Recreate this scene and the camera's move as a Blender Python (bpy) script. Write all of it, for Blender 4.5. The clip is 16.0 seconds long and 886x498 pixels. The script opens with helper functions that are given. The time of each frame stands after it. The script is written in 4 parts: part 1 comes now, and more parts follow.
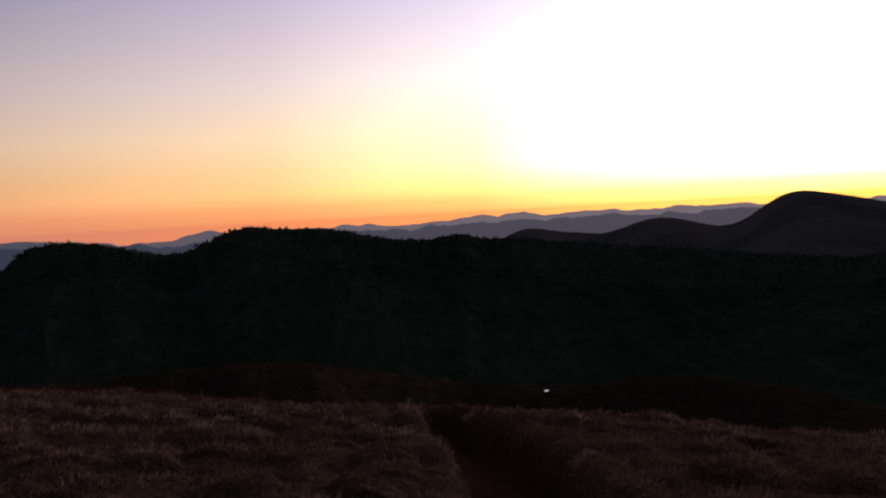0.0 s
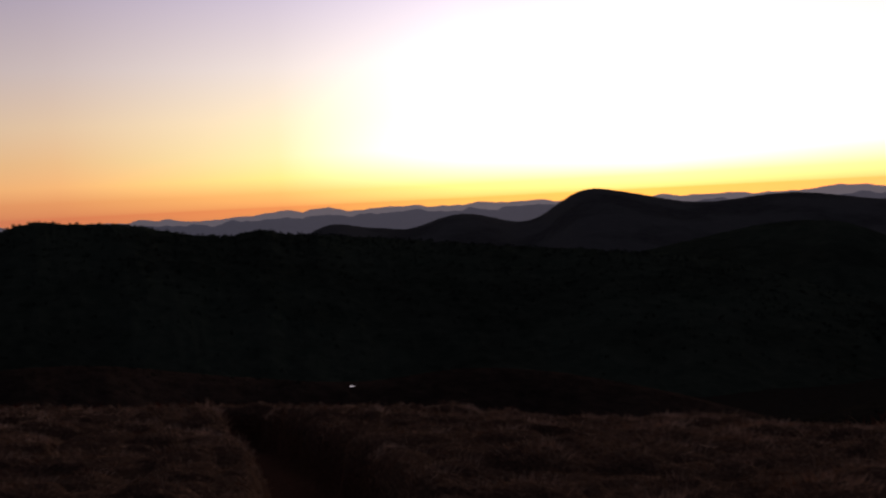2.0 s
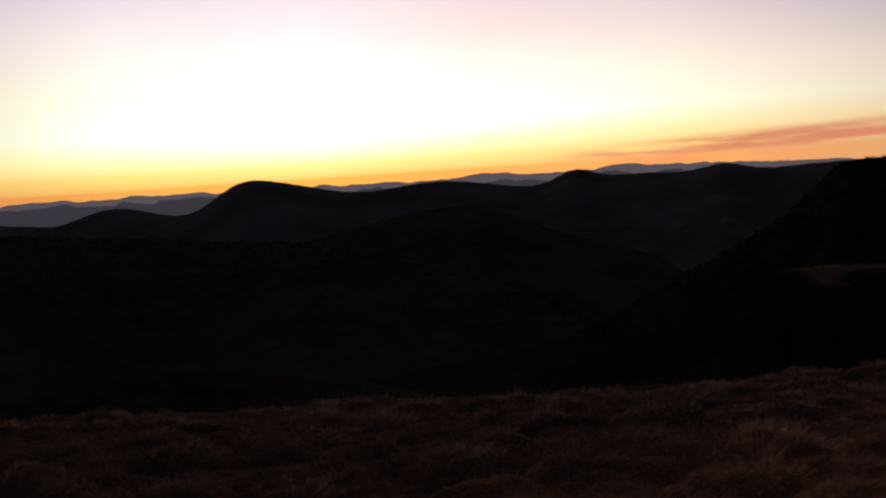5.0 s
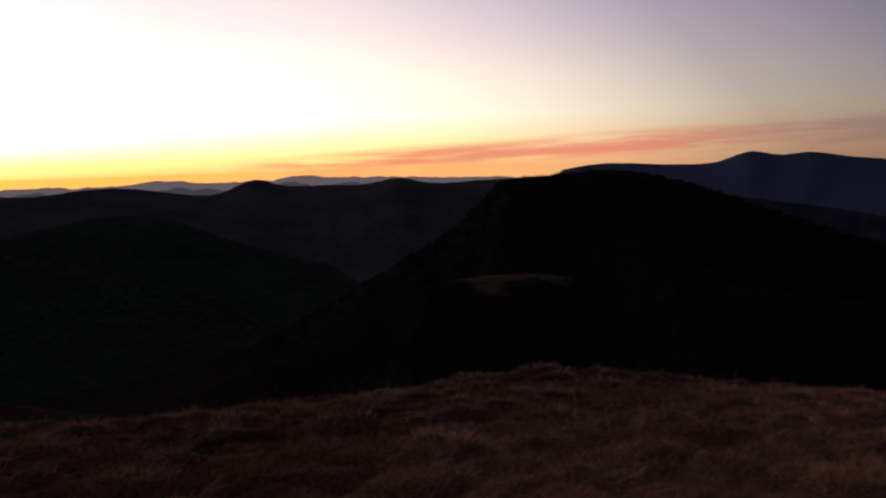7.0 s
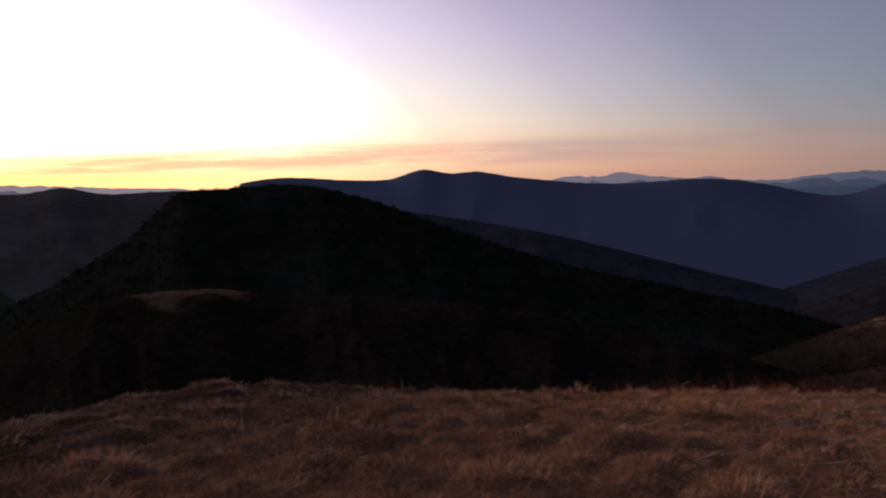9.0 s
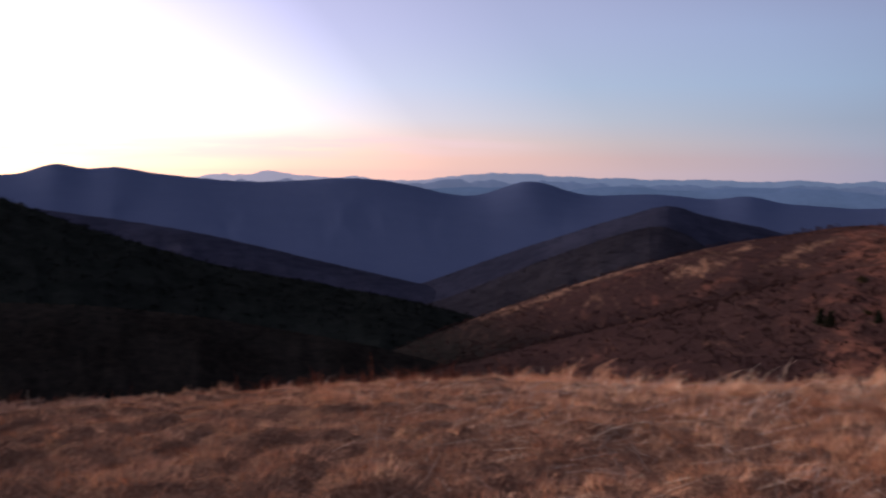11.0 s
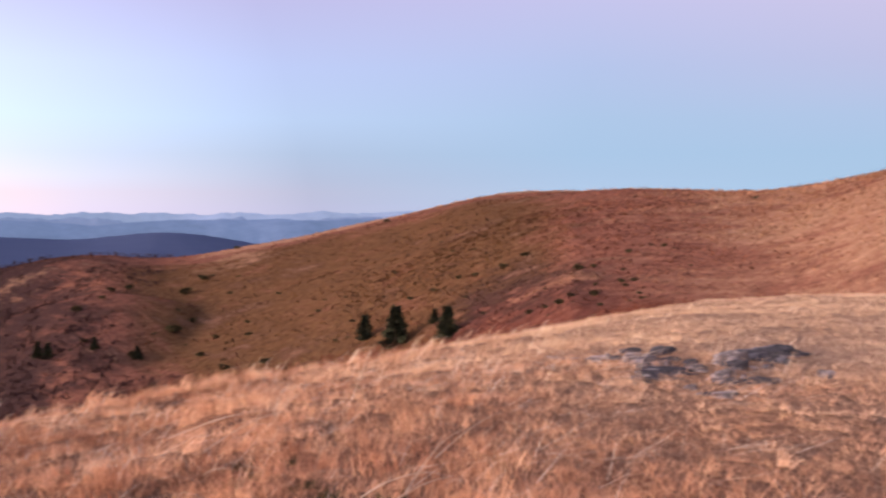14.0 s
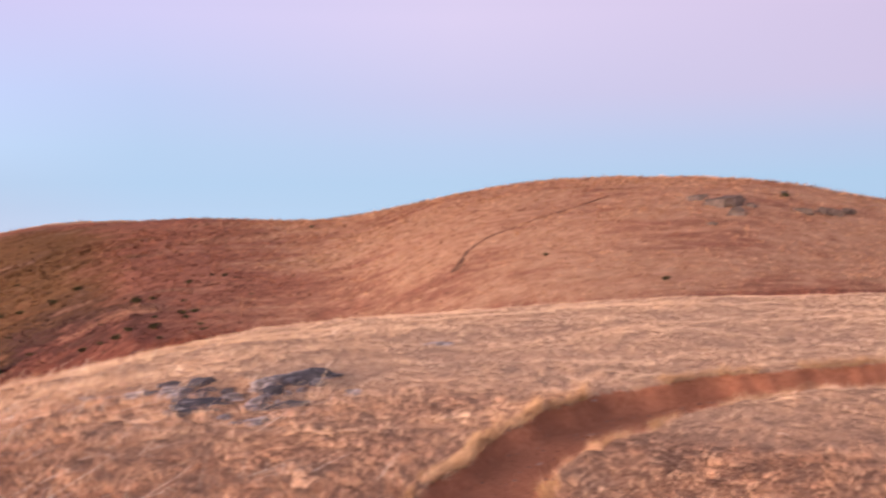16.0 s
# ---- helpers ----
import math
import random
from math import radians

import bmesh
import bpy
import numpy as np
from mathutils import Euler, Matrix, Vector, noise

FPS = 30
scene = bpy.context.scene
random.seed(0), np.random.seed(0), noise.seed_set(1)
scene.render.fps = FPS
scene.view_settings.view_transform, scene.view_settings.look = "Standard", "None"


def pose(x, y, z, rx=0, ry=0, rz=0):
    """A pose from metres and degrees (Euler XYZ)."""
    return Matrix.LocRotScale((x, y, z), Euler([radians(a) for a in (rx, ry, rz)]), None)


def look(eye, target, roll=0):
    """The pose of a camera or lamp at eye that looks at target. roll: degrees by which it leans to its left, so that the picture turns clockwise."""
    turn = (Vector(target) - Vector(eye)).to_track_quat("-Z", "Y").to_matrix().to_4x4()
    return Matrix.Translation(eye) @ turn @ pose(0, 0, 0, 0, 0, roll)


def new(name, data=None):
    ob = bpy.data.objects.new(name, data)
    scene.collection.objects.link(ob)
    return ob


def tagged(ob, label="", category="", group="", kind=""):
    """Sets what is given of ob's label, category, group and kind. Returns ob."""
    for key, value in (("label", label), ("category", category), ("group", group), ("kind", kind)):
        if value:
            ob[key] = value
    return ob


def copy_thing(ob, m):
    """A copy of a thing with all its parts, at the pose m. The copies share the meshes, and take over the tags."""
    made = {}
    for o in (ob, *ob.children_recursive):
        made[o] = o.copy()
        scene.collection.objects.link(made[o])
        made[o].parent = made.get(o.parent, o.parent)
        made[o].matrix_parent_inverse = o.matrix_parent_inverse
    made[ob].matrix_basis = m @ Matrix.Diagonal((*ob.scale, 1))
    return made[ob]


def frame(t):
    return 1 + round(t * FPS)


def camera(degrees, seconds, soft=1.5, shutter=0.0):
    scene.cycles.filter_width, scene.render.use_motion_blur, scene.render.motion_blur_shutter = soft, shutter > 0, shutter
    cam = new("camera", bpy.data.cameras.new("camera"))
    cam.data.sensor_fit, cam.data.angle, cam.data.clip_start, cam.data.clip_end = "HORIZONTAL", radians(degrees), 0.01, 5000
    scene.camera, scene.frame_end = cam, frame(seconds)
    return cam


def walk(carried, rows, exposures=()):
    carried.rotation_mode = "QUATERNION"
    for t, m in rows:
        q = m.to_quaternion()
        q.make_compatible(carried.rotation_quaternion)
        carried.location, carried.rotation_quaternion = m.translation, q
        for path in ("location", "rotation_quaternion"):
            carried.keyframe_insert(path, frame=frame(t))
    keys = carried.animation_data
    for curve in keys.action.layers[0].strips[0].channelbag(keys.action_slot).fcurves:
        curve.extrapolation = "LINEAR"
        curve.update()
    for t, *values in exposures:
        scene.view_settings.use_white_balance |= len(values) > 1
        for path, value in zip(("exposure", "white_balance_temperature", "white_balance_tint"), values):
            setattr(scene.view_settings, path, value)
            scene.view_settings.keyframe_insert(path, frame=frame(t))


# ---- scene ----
cam = camera(49.08, 16.0, soft=2.2, shutter=0.5)
EYE = 1.6
# seconds, x, y, yaw, pitch, roll: a slow turn on the spot, the camera held at arm's length
ROWS = [
    (0, 0.29, 0.45, 0.00, -2.09, 3.21),
    (0.5, 0.29, 0.46, -1.35, -1.93, 3.21),
    (1, 0.30, 0.44, -3.73, -2.45, 2.98),
    (1.5, 0.31, 0.42, -7.47, -2.64, 3.07),
    (2, 0.33, 0.43, -11.49, -2.95, 2.92),
    (2.5, 0.34, 0.41, -15.21, -3.57, 2.86),
    (3, 0.36, 0.42, -17.29, -3.75, 3.41),
    (5.5, 0.47, 0.36, -35.76, -4.55, 3.13),
    (6, 0.46, 0.39, -40.10, -4.52, 2.30),
    (6.5, 0.47, 0.40, -44.54, -5.17, 1.68),
    (7, 0.49, 0.40, -50.10, -4.89, 1.99),
    (7.5, 0.46, 0.39, -55.68, -5.05, 1.19),
    (8, 0.46, 0.39, -61.22, -4.38, 0.46),
    (8.5, 0.49, 0.34, -65.18, -4.27, 0.70),
    (11, 0.47, 0.22, -89.35, -4.58, -0.51),
    (11.5, 0.51, 0.19, -97.54, -4.54, 0.53),
    (12, 0.53, 0.19, -106.72, -4.57, 0.55),
    (12.5, 0.52, 0.19, -112.53, -4.26, 0.61),
    (13, 0.51, 0.17, -119.21, -4.02, 0.49),
    (13.5, 0.51, 0.13, -127.01, -3.33, 0.34),
    (14, 0.49, 0.09, -133.63, -2.54, 0.03),
    (14.5, 0.44, 0.08, -139.59, -2.68, 1.07),
    (15, 0.41, 0.05, -146.61, -2.63, 1.72),
    (15.5, 0.34, -0.01, -152.44, -2.03, 1.17),
    (16, 0.25, -0.10, -159.07, -0.94, 0.67),
]
EXPOSURES = [(0, -0.24, 6500, 10), (1.5, -0.6, 6500, 10), (3, -0.78, 6500, 10), (5.5, -1.1, 6500, 10), (7, -0.82, 6500, 10), (8.5, 0.06, 6400, 10), (9.7, 0.7, 6200, 10), (11, 1.46, 5900, 11), (12.5, 2.07, 6000, 12), (13.5, 2.42, 6200, 13), (14.5, 2.68, 6400, 14), (16, 2.75, 6500, 14)]
walk(cam, [(t, pose(x, y, EYE, 90 + p, r, w)) for t, x, y, w, p, r in ROWS], EXPOSURES)

# ---- world and light: afterglow of a sun that has just set ----
SUNSET = 32.0                      # heading of the glow, degrees to the right of north (+y)
GLOW = Vector((math.sin(radians(SUNSET)), math.cos(radians(SUNSET)), 0.0))


class Nodes:
    """A short hand for node trees."""

    def __init__(self, tree):
        self.tree = tree
        tree.nodes.clear()

    def add(self, kind, **props):
        node = self.tree.nodes.new(kind)
        for key, value in props.items():
            setattr(node, key, value)
        return node

    def plug(self, socket, value):
        if isinstance(value, bpy.types.NodeSocket):
            self.tree.links.new(value, socket)
        else:
            socket.default_value = value

    def math(self, op, a, b=0.0, c=0.0, clamp=False):
        node = self.add("ShaderNodeMath", operation=op, use_clamp=clamp)
        for socket, value in zip(node.inputs, (a, b, c)):
            self.plug(socket, value)
        return node.outputs[0]

    def span(self, value, lo, hi, to_lo=0.0, to_hi=1.0, smooth=True):
        node = self.add("ShaderNodeMapRange", interpolation_type="SMOOTHSTEP" if smooth else "LINEAR")
        for socket, v in zip(node.inputs, (value, lo, hi, to_lo, to_hi)):
            self.plug(socket, v)
        return node.outputs[0]

    def mix(self, factor, a, b, blend="MIX"):
        node = self.add("ShaderNodeMix", data_type="RGBA", blend_type=blend)
        for socket, value in zip((node.inputs[0], node.inputs[6], node.inputs[7]), (factor, a, b)):
            self.plug(socket, value if isinstance(value, bpy.types.NodeSocket) or not isinstance(value, tuple) else (*value, 1.0)[:4])
        return node.outputs[2]

    def ramp(self, value, stops, ease="LINEAR"):
        node = self.add("ShaderNodeValToRGB")
        node.color_ramp.interpolation = ease
        el = node.color_ramp.elements
        while len(el) < len(stops):
            el.new(0.5)
        for e, (at, colour) in zip(el, stops):
            e.position, e.color = at, (*colour, 1.0)
        self.plug(node.inputs[0], value)
        return node.outputs[0]

    def noise(self, vector, scale, detail=4.0, rough=0.55, dims="3D"):
        node = self.add("ShaderNodeTexNoise", noise_dimensions=dims)
        self.plug(node.inputs["Vector"], vector)
        node.inputs["Scale"].default_value, node.inputs["Detail"].default_value = scale, detail
        node.inputs["Roughness"].default_value = rough
        return node.outputs["Fac"]


    def cover(self, name, stir, lo=0.35, hi=0.65, most=1.0):
        """How much of one kind of growth: the mesh's own measure of it, its edge broken up by a noise."""
        own = self.add("ShaderNodeAttribute", attribute_name=name).outputs["Fac"]
        return self.span(self.math("ADD", own, stir), lo, hi, 0.0, most)


def make_world():
    world = bpy.data.worlds.new("dusk")
    scene.world = world
    world.use_nodes = True
    n = Nodes(world.node_tree)
    way = n.add("ShaderNodeTexCoord").outputs["Generated"]
    norm = n.add("ShaderNodeVectorMath", operation="NORMALIZE")
    n.plug(norm.inputs[0], way)
    xyz = n.add("ShaderNodeSeparateXYZ")
    n.plug(xyz.inputs[0], norm.outputs[0])
    x, y, z = xyz.outputs
    up = n.math("MULTIPLY", n.math("ARCSINE", n.math("MAXIMUM", z, 0.0)), 57.29578)     # degrees above the horizon
    level = n.math("SQRT", n.math("DIVIDE", up, 90.0))
    turn = n.math("MULTIPLY", n.math("ARCTAN2", x, y), 57.29578)                       # heading, kept between -120 and 240
    turn = n.math("SUBTRACT", n.math("FLOORED_MODULO", n.math("ADD", turn, 120.0), 360.0), 120.0)
    heights = (0, 0.8, 1.7, 3, 5, 8, 12.5)

    def sky(*low, high=0.33):
        """One upright strip of the sky: its colours at the heights above, fading to the dusk overhead."""
        rows = [*zip(heights, low), (26, tuple(c * high + d for c, d in zip(low[-1], (0.01, 0.01, 0.02)))), (90, (0.050, 0.053, 0.080))]
        return n.ramp(level, [(math.sqrt(e / 90.0), c) for e, c in rows])
    dusk = ((0.075, 0.085, 0.11), (0.072, 0.084, 0.108), (0.07, 0.083, 0.107), (0.068, 0.081, 0.106), (0.066, 0.079, 0.106), (0.07, 0.075, 0.104), (0.078, 0.074, 0.102))
    strips = [
        (-120, sky(*dusk, high=0.7)),
        (-60, sky((0.3, 0.16, 0.14), (0.34, 0.18, 0.14), (0.36, 0.22, 0.16), (0.37, 0.26, 0.2), (0.34, 0.27, 0.26), (0.28, 0.24, 0.29), (0.21, 0.2, 0.28), high=0.4)),
        (-24, sky((0.795, 0.277, 0.174), (0.975, 0.365, 0.181), (1.07, 0.512, 0.235), (0.957, 0.56, 0.291), (0.887, 0.631, 0.456), (0.677, 0.553, 0.554), (0.42, 0.385, 0.5))),
        (-10, sky((1.09, 0.333, 0.143), (1.28, 0.521, 0.2), (1.51, 0.77, 0.305), (1.37, 0.833, 0.409), (1.25, 0.905, 0.606), (0.992, 0.816, 0.787), (0.691, 0.585, 0.751))),
        (2, sky((1.46, 0.499, 0.156), (1.81, 0.905, 0.264), (2.11, 1.43, 0.459), (1.76, 1.47, 0.744), (1.75, 1.42, 0.945), (1.46, 1.26, 1.18), (1.02, 0.879, 1.11))),
        (13, sky((2.04, 0.945, 0.198), (2.39, 1.76, 0.509), (2.55, 2.39, 1.28), (2.34, 2.59, 2.34), (2.34, 2.44, 2.01), (2.22, 1.98, 1.9), (1.5, 1.31, 1.57))),
        (24, sky((2.44, 1.14, 0.21), (2.56, 2.14, 0.744), (2.62, 2.81, 1.92), (2.75, 3.1, 3.17), (2.69, 2.64, 2.62), (2.5, 2.09, 2.1), (1.77, 1.53, 1.68))),
        (34, sky((2.71, 1.01, 0.225), (2.69, 1.88, 0.648), (2.76, 2.49, 1.39), (2.78, 2.91, 2.56), (2.75, 2.5, 2.07), (2.19, 1.76, 1.68), (1.57, 1.35, 1.43))),
        (45, sky((2.32, 1.02, 0.296), (2.32, 1.52, 0.56), (2.39, 1.93, 0.972), (2.41, 2.27, 1.7), (2.36, 2.02, 1.65), (1.84, 1.52, 1.49), (1.29, 1.16, 1.26))),
        (56, sky((1.43, 0.789, 0.38), (1.59, 1.03, 0.552), (1.65, 1.25, 0.773), (1.68, 1.47, 1.14), (1.64, 1.39, 1.22), (1.32, 1.1, 1.17), (0.936, 0.824, 0.981))),
        (66, sky((0.722, 0.403, 0.259), (0.819, 0.503, 0.311), (0.855, 0.61, 0.415), (0.897, 0.729, 0.57), (0.838, 0.729, 0.684), (0.741, 0.641, 0.746), (0.565, 0.503, 0.663))),
        (76, sky((0.484, 0.262, 0.193), (0.548, 0.318, 0.221), (0.548, 0.377, 0.274), (0.52, 0.428, 0.38), (0.474, 0.428, 0.467), (0.423, 0.377, 0.481), (0.345, 0.304, 0.413))),
        (86, sky((0.321, 0.199, 0.167), (0.35, 0.217, 0.171), (0.325, 0.235, 0.195), (0.284, 0.255, 0.26), (0.249, 0.25, 0.293), (0.227, 0.221, 0.293), (0.204, 0.189, 0.27))),
        (97, sky((0.222, 0.163, 0.163), (0.225, 0.161, 0.15), (0.217, 0.181, 0.173), (0.19, 0.192, 0.207), (0.166, 0.19, 0.23), (0.164, 0.174, 0.233), (0.156, 0.153, 0.219)), ),
        (110, sky((0.147, 0.131, 0.157), (0.149, 0.134, 0.154), (0.145, 0.146, 0.168), (0.132, 0.146, 0.174), (0.132, 0.16, 0.204), (0.132, 0.152, 0.208), (0.119, 0.119, 0.177), high=0.45)),
        (125, sky((0.0894, 0.0914, 0.12), (0.0877, 0.0914, 0.116), (0.0825, 0.0931, 0.119), (0.0791, 0.0974, 0.126), (0.0875, 0.111, 0.148), (0.0896, 0.105, 0.152), (0.092, 0.0884, 0.134), high=0.6)),
        (142, sky((0.0823, 0.104, 0.136), (0.0776, 0.103, 0.134), (0.0731, 0.0989, 0.13), (0.0695, 0.098, 0.13), (0.0718, 0.098, 0.131), (0.0789, 0.0958, 0.135), (0.0969, 0.0947, 0.137), high=0.7)),
        (160, sky((0.0689, 0.0996, 0.13), (0.0689, 0.0996, 0.13), (0.0689, 0.0984, 0.128), (0.0689, 0.0972, 0.128), (0.075, 0.0959, 0.129), (0.0898, 0.0922, 0.127), (0.107, 0.0972, 0.132), high=0.7)),
        (184, sky((0.0664, 0.0947, 0.125), (0.0652, 0.0935, 0.124), (0.0652, 0.0935, 0.124), (0.0652, 0.0935, 0.124), (0.0738, 0.0898, 0.122), (0.0935, 0.0861, 0.117), (0.0984, 0.0861, 0.118), high=0.7)),
        (240, sky(*dusk, high=0.7)),
    ]
    # east of the glow the strips lean over with it
    lean = n.math("MULTIPLY", n.math("SUBTRACT", n.math("MINIMUM", up, 16.0), 5.0), n.math("MULTIPLY", n.span(turn, 38, 62), n.span(turn, 105, 135, 1.0, 0.0)))
    slant = n.math("ADD", turn, n.math("MULTIPLY", lean, 0.9))
    colour = strips[0][1]
    for (lo, _), (hi, strip) in zip(strips[:-1], strips[1:]):
        colour = n.mix(n.span(slant, lo, hi, smooth=False), colour, strip)
    # thin streaks of cloud low in the sky, to the right of the glow: pink near it, mauve farther off
    place = n.add("ShaderNodeCombineXYZ")
    n.plug(place.inputs[0], n.math("MULTIPLY", turn, 0.11))
    n.plug(place.inputs[1], n.math("ADD", n.math("MULTIPLY", up, 1.5), n.math("MULTIPLY", turn, -0.03)))
    streaks = n.noise(place.outputs[0], 1.0, 5, 0.6)
    middle = n.span(turn, 38, 84, 0.3, 1.5, False)
    band = n.math("SUBTRACT", 1.0, n.math("DIVIDE", n.math("ABSOLUTE", n.math("SUBTRACT", up, middle)), n.span(turn, 38, 62, 0.6, 1.05, False)), clamp=True)
    band = n.math("MULTIPLY", band, n.math("MULTIPLY", n.span(turn, 35, 46), n.math("SUBTRACT", 1.0, n.span(turn, 84, 100))))
    cloud = n.math("MULTIPLY", n.span(band, 0.0, 0.75), n.span(streaks, 0.30, 0.58), clamp=True)
    tint = n.mix(n.span(turn, 58, 76), (1.45, 0.43, 0.26), (0.36, 0.25, 0.26))
    colour = n.mix(n.math("MULTIPLY", cloud, n.span(turn, 60, 78, 0.85, 0.5)), colour, tint)
    out = n.add("ShaderNodeOutputWorld")
    back = n.add("ShaderNodeBackground")
    n.plug(back.inputs[0], colour)
    n.plug(out.inputs[0], back.outputs[0])


make_world()
sun = new("sun", bpy.data.lights.new("sun", "SUN"))
sun.data.energy, sun.data.angle, sun.data.color = 0.8, radians(30), (1.0, 0.60, 0.42)
sun.matrix_world = look(GLOW * 10 + Vector((0, 0, 0.62)), (0, 0, 0))


# ---- numbers: noise, headings, heights ----
def hashed(i, j, seed):
    h = (i.astype(np.int64) * 374761393 + j.astype(np.int64) * 668265263 + seed * 144665) & 0x7FFFFFFF
    h = ((h ^ (h >> 13)) * 1274126177) & 0x7FFFFFFF
    return ((h ^ (h >> 16)) & 0xFFFF) / 65535.0


def value_noise(x, y, seed=0):
    i, j = np.floor(x), np.floor(y)
    u, v = x - i, y - j
    u, v = u * u * (3 - 2 * u), v * v * (3 - 2 * v)
    a, b = hashed(i, j, seed), hashed(i + 1, j, seed)
    c, d = hashed(i, j + 1, seed), hashed(i + 1, j + 1, seed)
    return (a + (b - a) * u) * (1 - v) + (c + (d - c) * u) * v - 0.5


def fbm(x, y, octaves=4, seed=0, gain=0.5):
    total, amp = 0.0, 1.0
    for o in range(octaves):
        total = total + amp * value_noise(x * 2 ** o, y * 2 ** o, seed + o)
        amp *= gain
    return total


def eased(x, knots):
    """Smooth curve through a few (x, y) knots."""
    kx, ky = np.array([k[0] for k in knots], float), np.array([k[1] for k in knots], float)
    slope = np.gradient(ky, kx)
    x = np.clip(x, kx[0], kx[-1])
    i = np.clip(np.searchsorted(kx, x, side="right") - 1, 0, len(kx) - 2)
    h = kx[i + 1] - kx[i]
    t = (x - kx[i]) / h
    return ((2 * t**3 - 3 * t**2 + 1) * ky[i] + (t**3 - 2 * t**2 + t) * h * slope[i]
            + (-2 * t**3 + 3 * t**2) * ky[i + 1] + (t**3 - t**2) * h * slope[i + 1])


def hills(a, base, rows):
    """A skyline in degrees: a base and hills of (heading, rise, half width)."""
    return base + sum(h * np.exp(-(((a - c) / w) ** 2)) for c, h, w in rows)


def tan_deg(e):
    return np.tan(np.radians(e))


# the rounded summit falls away; the dip of its brow as seen from eye height, by heading
BROW = [(-120, -10), (-60, -7.5), (-25, -8.4), (-8, -11.0), (8, -12.6), (27, -13.7), (45, -13.3), (59, -12.6), (75, -13.2), (90, -12.7), (106, -12.3), (118, -11.05), (134, -8.4), (147, -5.9), (160, -4.6), (184, -3.2), (200, -4), (240, -10)]
# the grassy hill across the saddle: dip or rise of its crest, its distance, and the distance of the saddle
CREST = [(60, -22), (80, -13.5), (91, -8.8), (100, -5.6), (108, -3.5), (113, -2.7), (118, -2.95), (123, -2.2), (130, -0.75), (136, 0.55), (143, 0.95), (153, 0.95), (161, 2.4), (169, 2.95), (176, 2.75), (184, 1.3), (196, -1.6), (215, -8), (240, -20)]
# the lower spur: dip of its ridge
SPUR = [(78, -19), (84, -14), (94, -10.5), (101.3, -8.5), (106, -7.1), (109.6, -5.9), (114, -4.9), (120, -6), (128, -10)]
CREST_AT = [(60, 520), (90, 480), (113, 430), (122, 420), (132, 370), (145, 280), (160, 205), (172, 180), (184, 180), (240, 220)]
SADDLE_AT = [(60, 260), (95, 200), (113, 150), (132, 110), (145, 85), (160, 72), (184, 70), (240, 80)]
TRAIL = [(0.0, 14.5), (0.3, 12.3), (0.62, 10.3), (0.74, 8.3), (0.74, 6.8), (0.75, 3), (0.85, 0), (1.5, -2.6), (2.0, -5.05), (2.15, -5.95), (2.22, -6.65), (2.16, -7.35), (2.03, -8.05), (1.95, -8.8), (1.7, -9.6), (1.12, -10.3), (0.25, -11.0), (-0.7, -11.9), (-3.2, -13.9), (-7, -17.2)]


def trail(x, y):
    """Distance to the middle of the trodden trail, and on which side of it: 1 towards the open slope, -1 towards the summit."""
    p = np.array(TRAIL)
    best, side = np.full(np.shape(x), 1e9), np.zeros(np.shape(x))
    for (x0, y0), (x1, y1) in zip(p[:-1], p[1:]):
        dx, dy = x1 - x0, y1 - y0
        t = np.clip(((x - x0) * dx + (y - y0) * dy) / (dx * dx + dy * dy), 0, 1)
        d = np.hypot(x - x0 - t * dx, y - y0 - t * dy)
        side = np.where(d < best, np.sign(dx * (y - y0) - dy * (x - x0)), side)
        best = np.minimum(best, d)
    return best + 0.18 * value_noise(x * 1.7, y * 1.7, 71) + 0.06 * value_noise(x * 6, y * 6, 72), side


def trail_gap(x, y):
    return trail(x, y)[0]


def heading_of(x, y):
    """Degrees to the right of +y, from -120 to 240."""
    return (np.degrees(np.arctan2(x, y)) + 120) % 360 - 120


def cells(x, y, size, seed):
    """Scattered middles, one to a square: distance to the nearest in squares, the way out from it, and its own number."""
    u, v = x / size + 0.5 * value_noise(x / size * 0.8, y / size * 0.8, seed + 5), y / size + 0.5 * value_noise(x / size * 0.8, y / size * 0.8, seed + 6)
    i, j = np.floor(u), np.floor(v)
    best, way, own = np.full(np.shape(u), 9.0), np.zeros(np.shape(u)), np.zeros(np.shape(u))
    for di in (-1, 0, 1):
        for dj in (-1, 0, 1):
            dx = u - i - di - 0.15 - 0.7 * hashed(i + di, j + dj, seed)
            dy = v - j - dj - 0.15 - 0.7 * hashed(i + di, j + dj, seed + 1)
            d = np.hypot(dx, dy)
            near = d < best
            best, way, own = np.where(near, d, best), np.where(near, np.arctan2(dy, dx), way), np.where(near, hashed(i + di, j + dj, seed + 2), own)
    return best, way, own


def mound(x, y, size, seed):
    """Rounded tops, 0 in the clefts between them and up to 1."""
    d, _, own = cells(x, y, size, seed)
    return np.sqrt(np.clip(1 - (d / 0.8) ** 2, 0, 1)) * (0.45 + 0.55 * own)


def tussocks(x, y):
    """Grass mats: big on the side of the glow, small and even towards the trail's far end."""
    a = heading_of(x, y)
    return np.interp(a, [-30, 80, 118, 140, 190], [0.19, 0.19, 0.13, 0.04, 0.03]) * mound(x, y, 0.52, 31) + np.interp(a, [-30, 80, 125, 190], [0.07, 0.07, 0.08, 0.075]) * mound(x, y, 0.21, 37)


def ramp_up(v, lo, hi):
    v = np.clip((v - lo) / (hi - lo), 0, 1)
    return v * v * (3 - 2 * v)


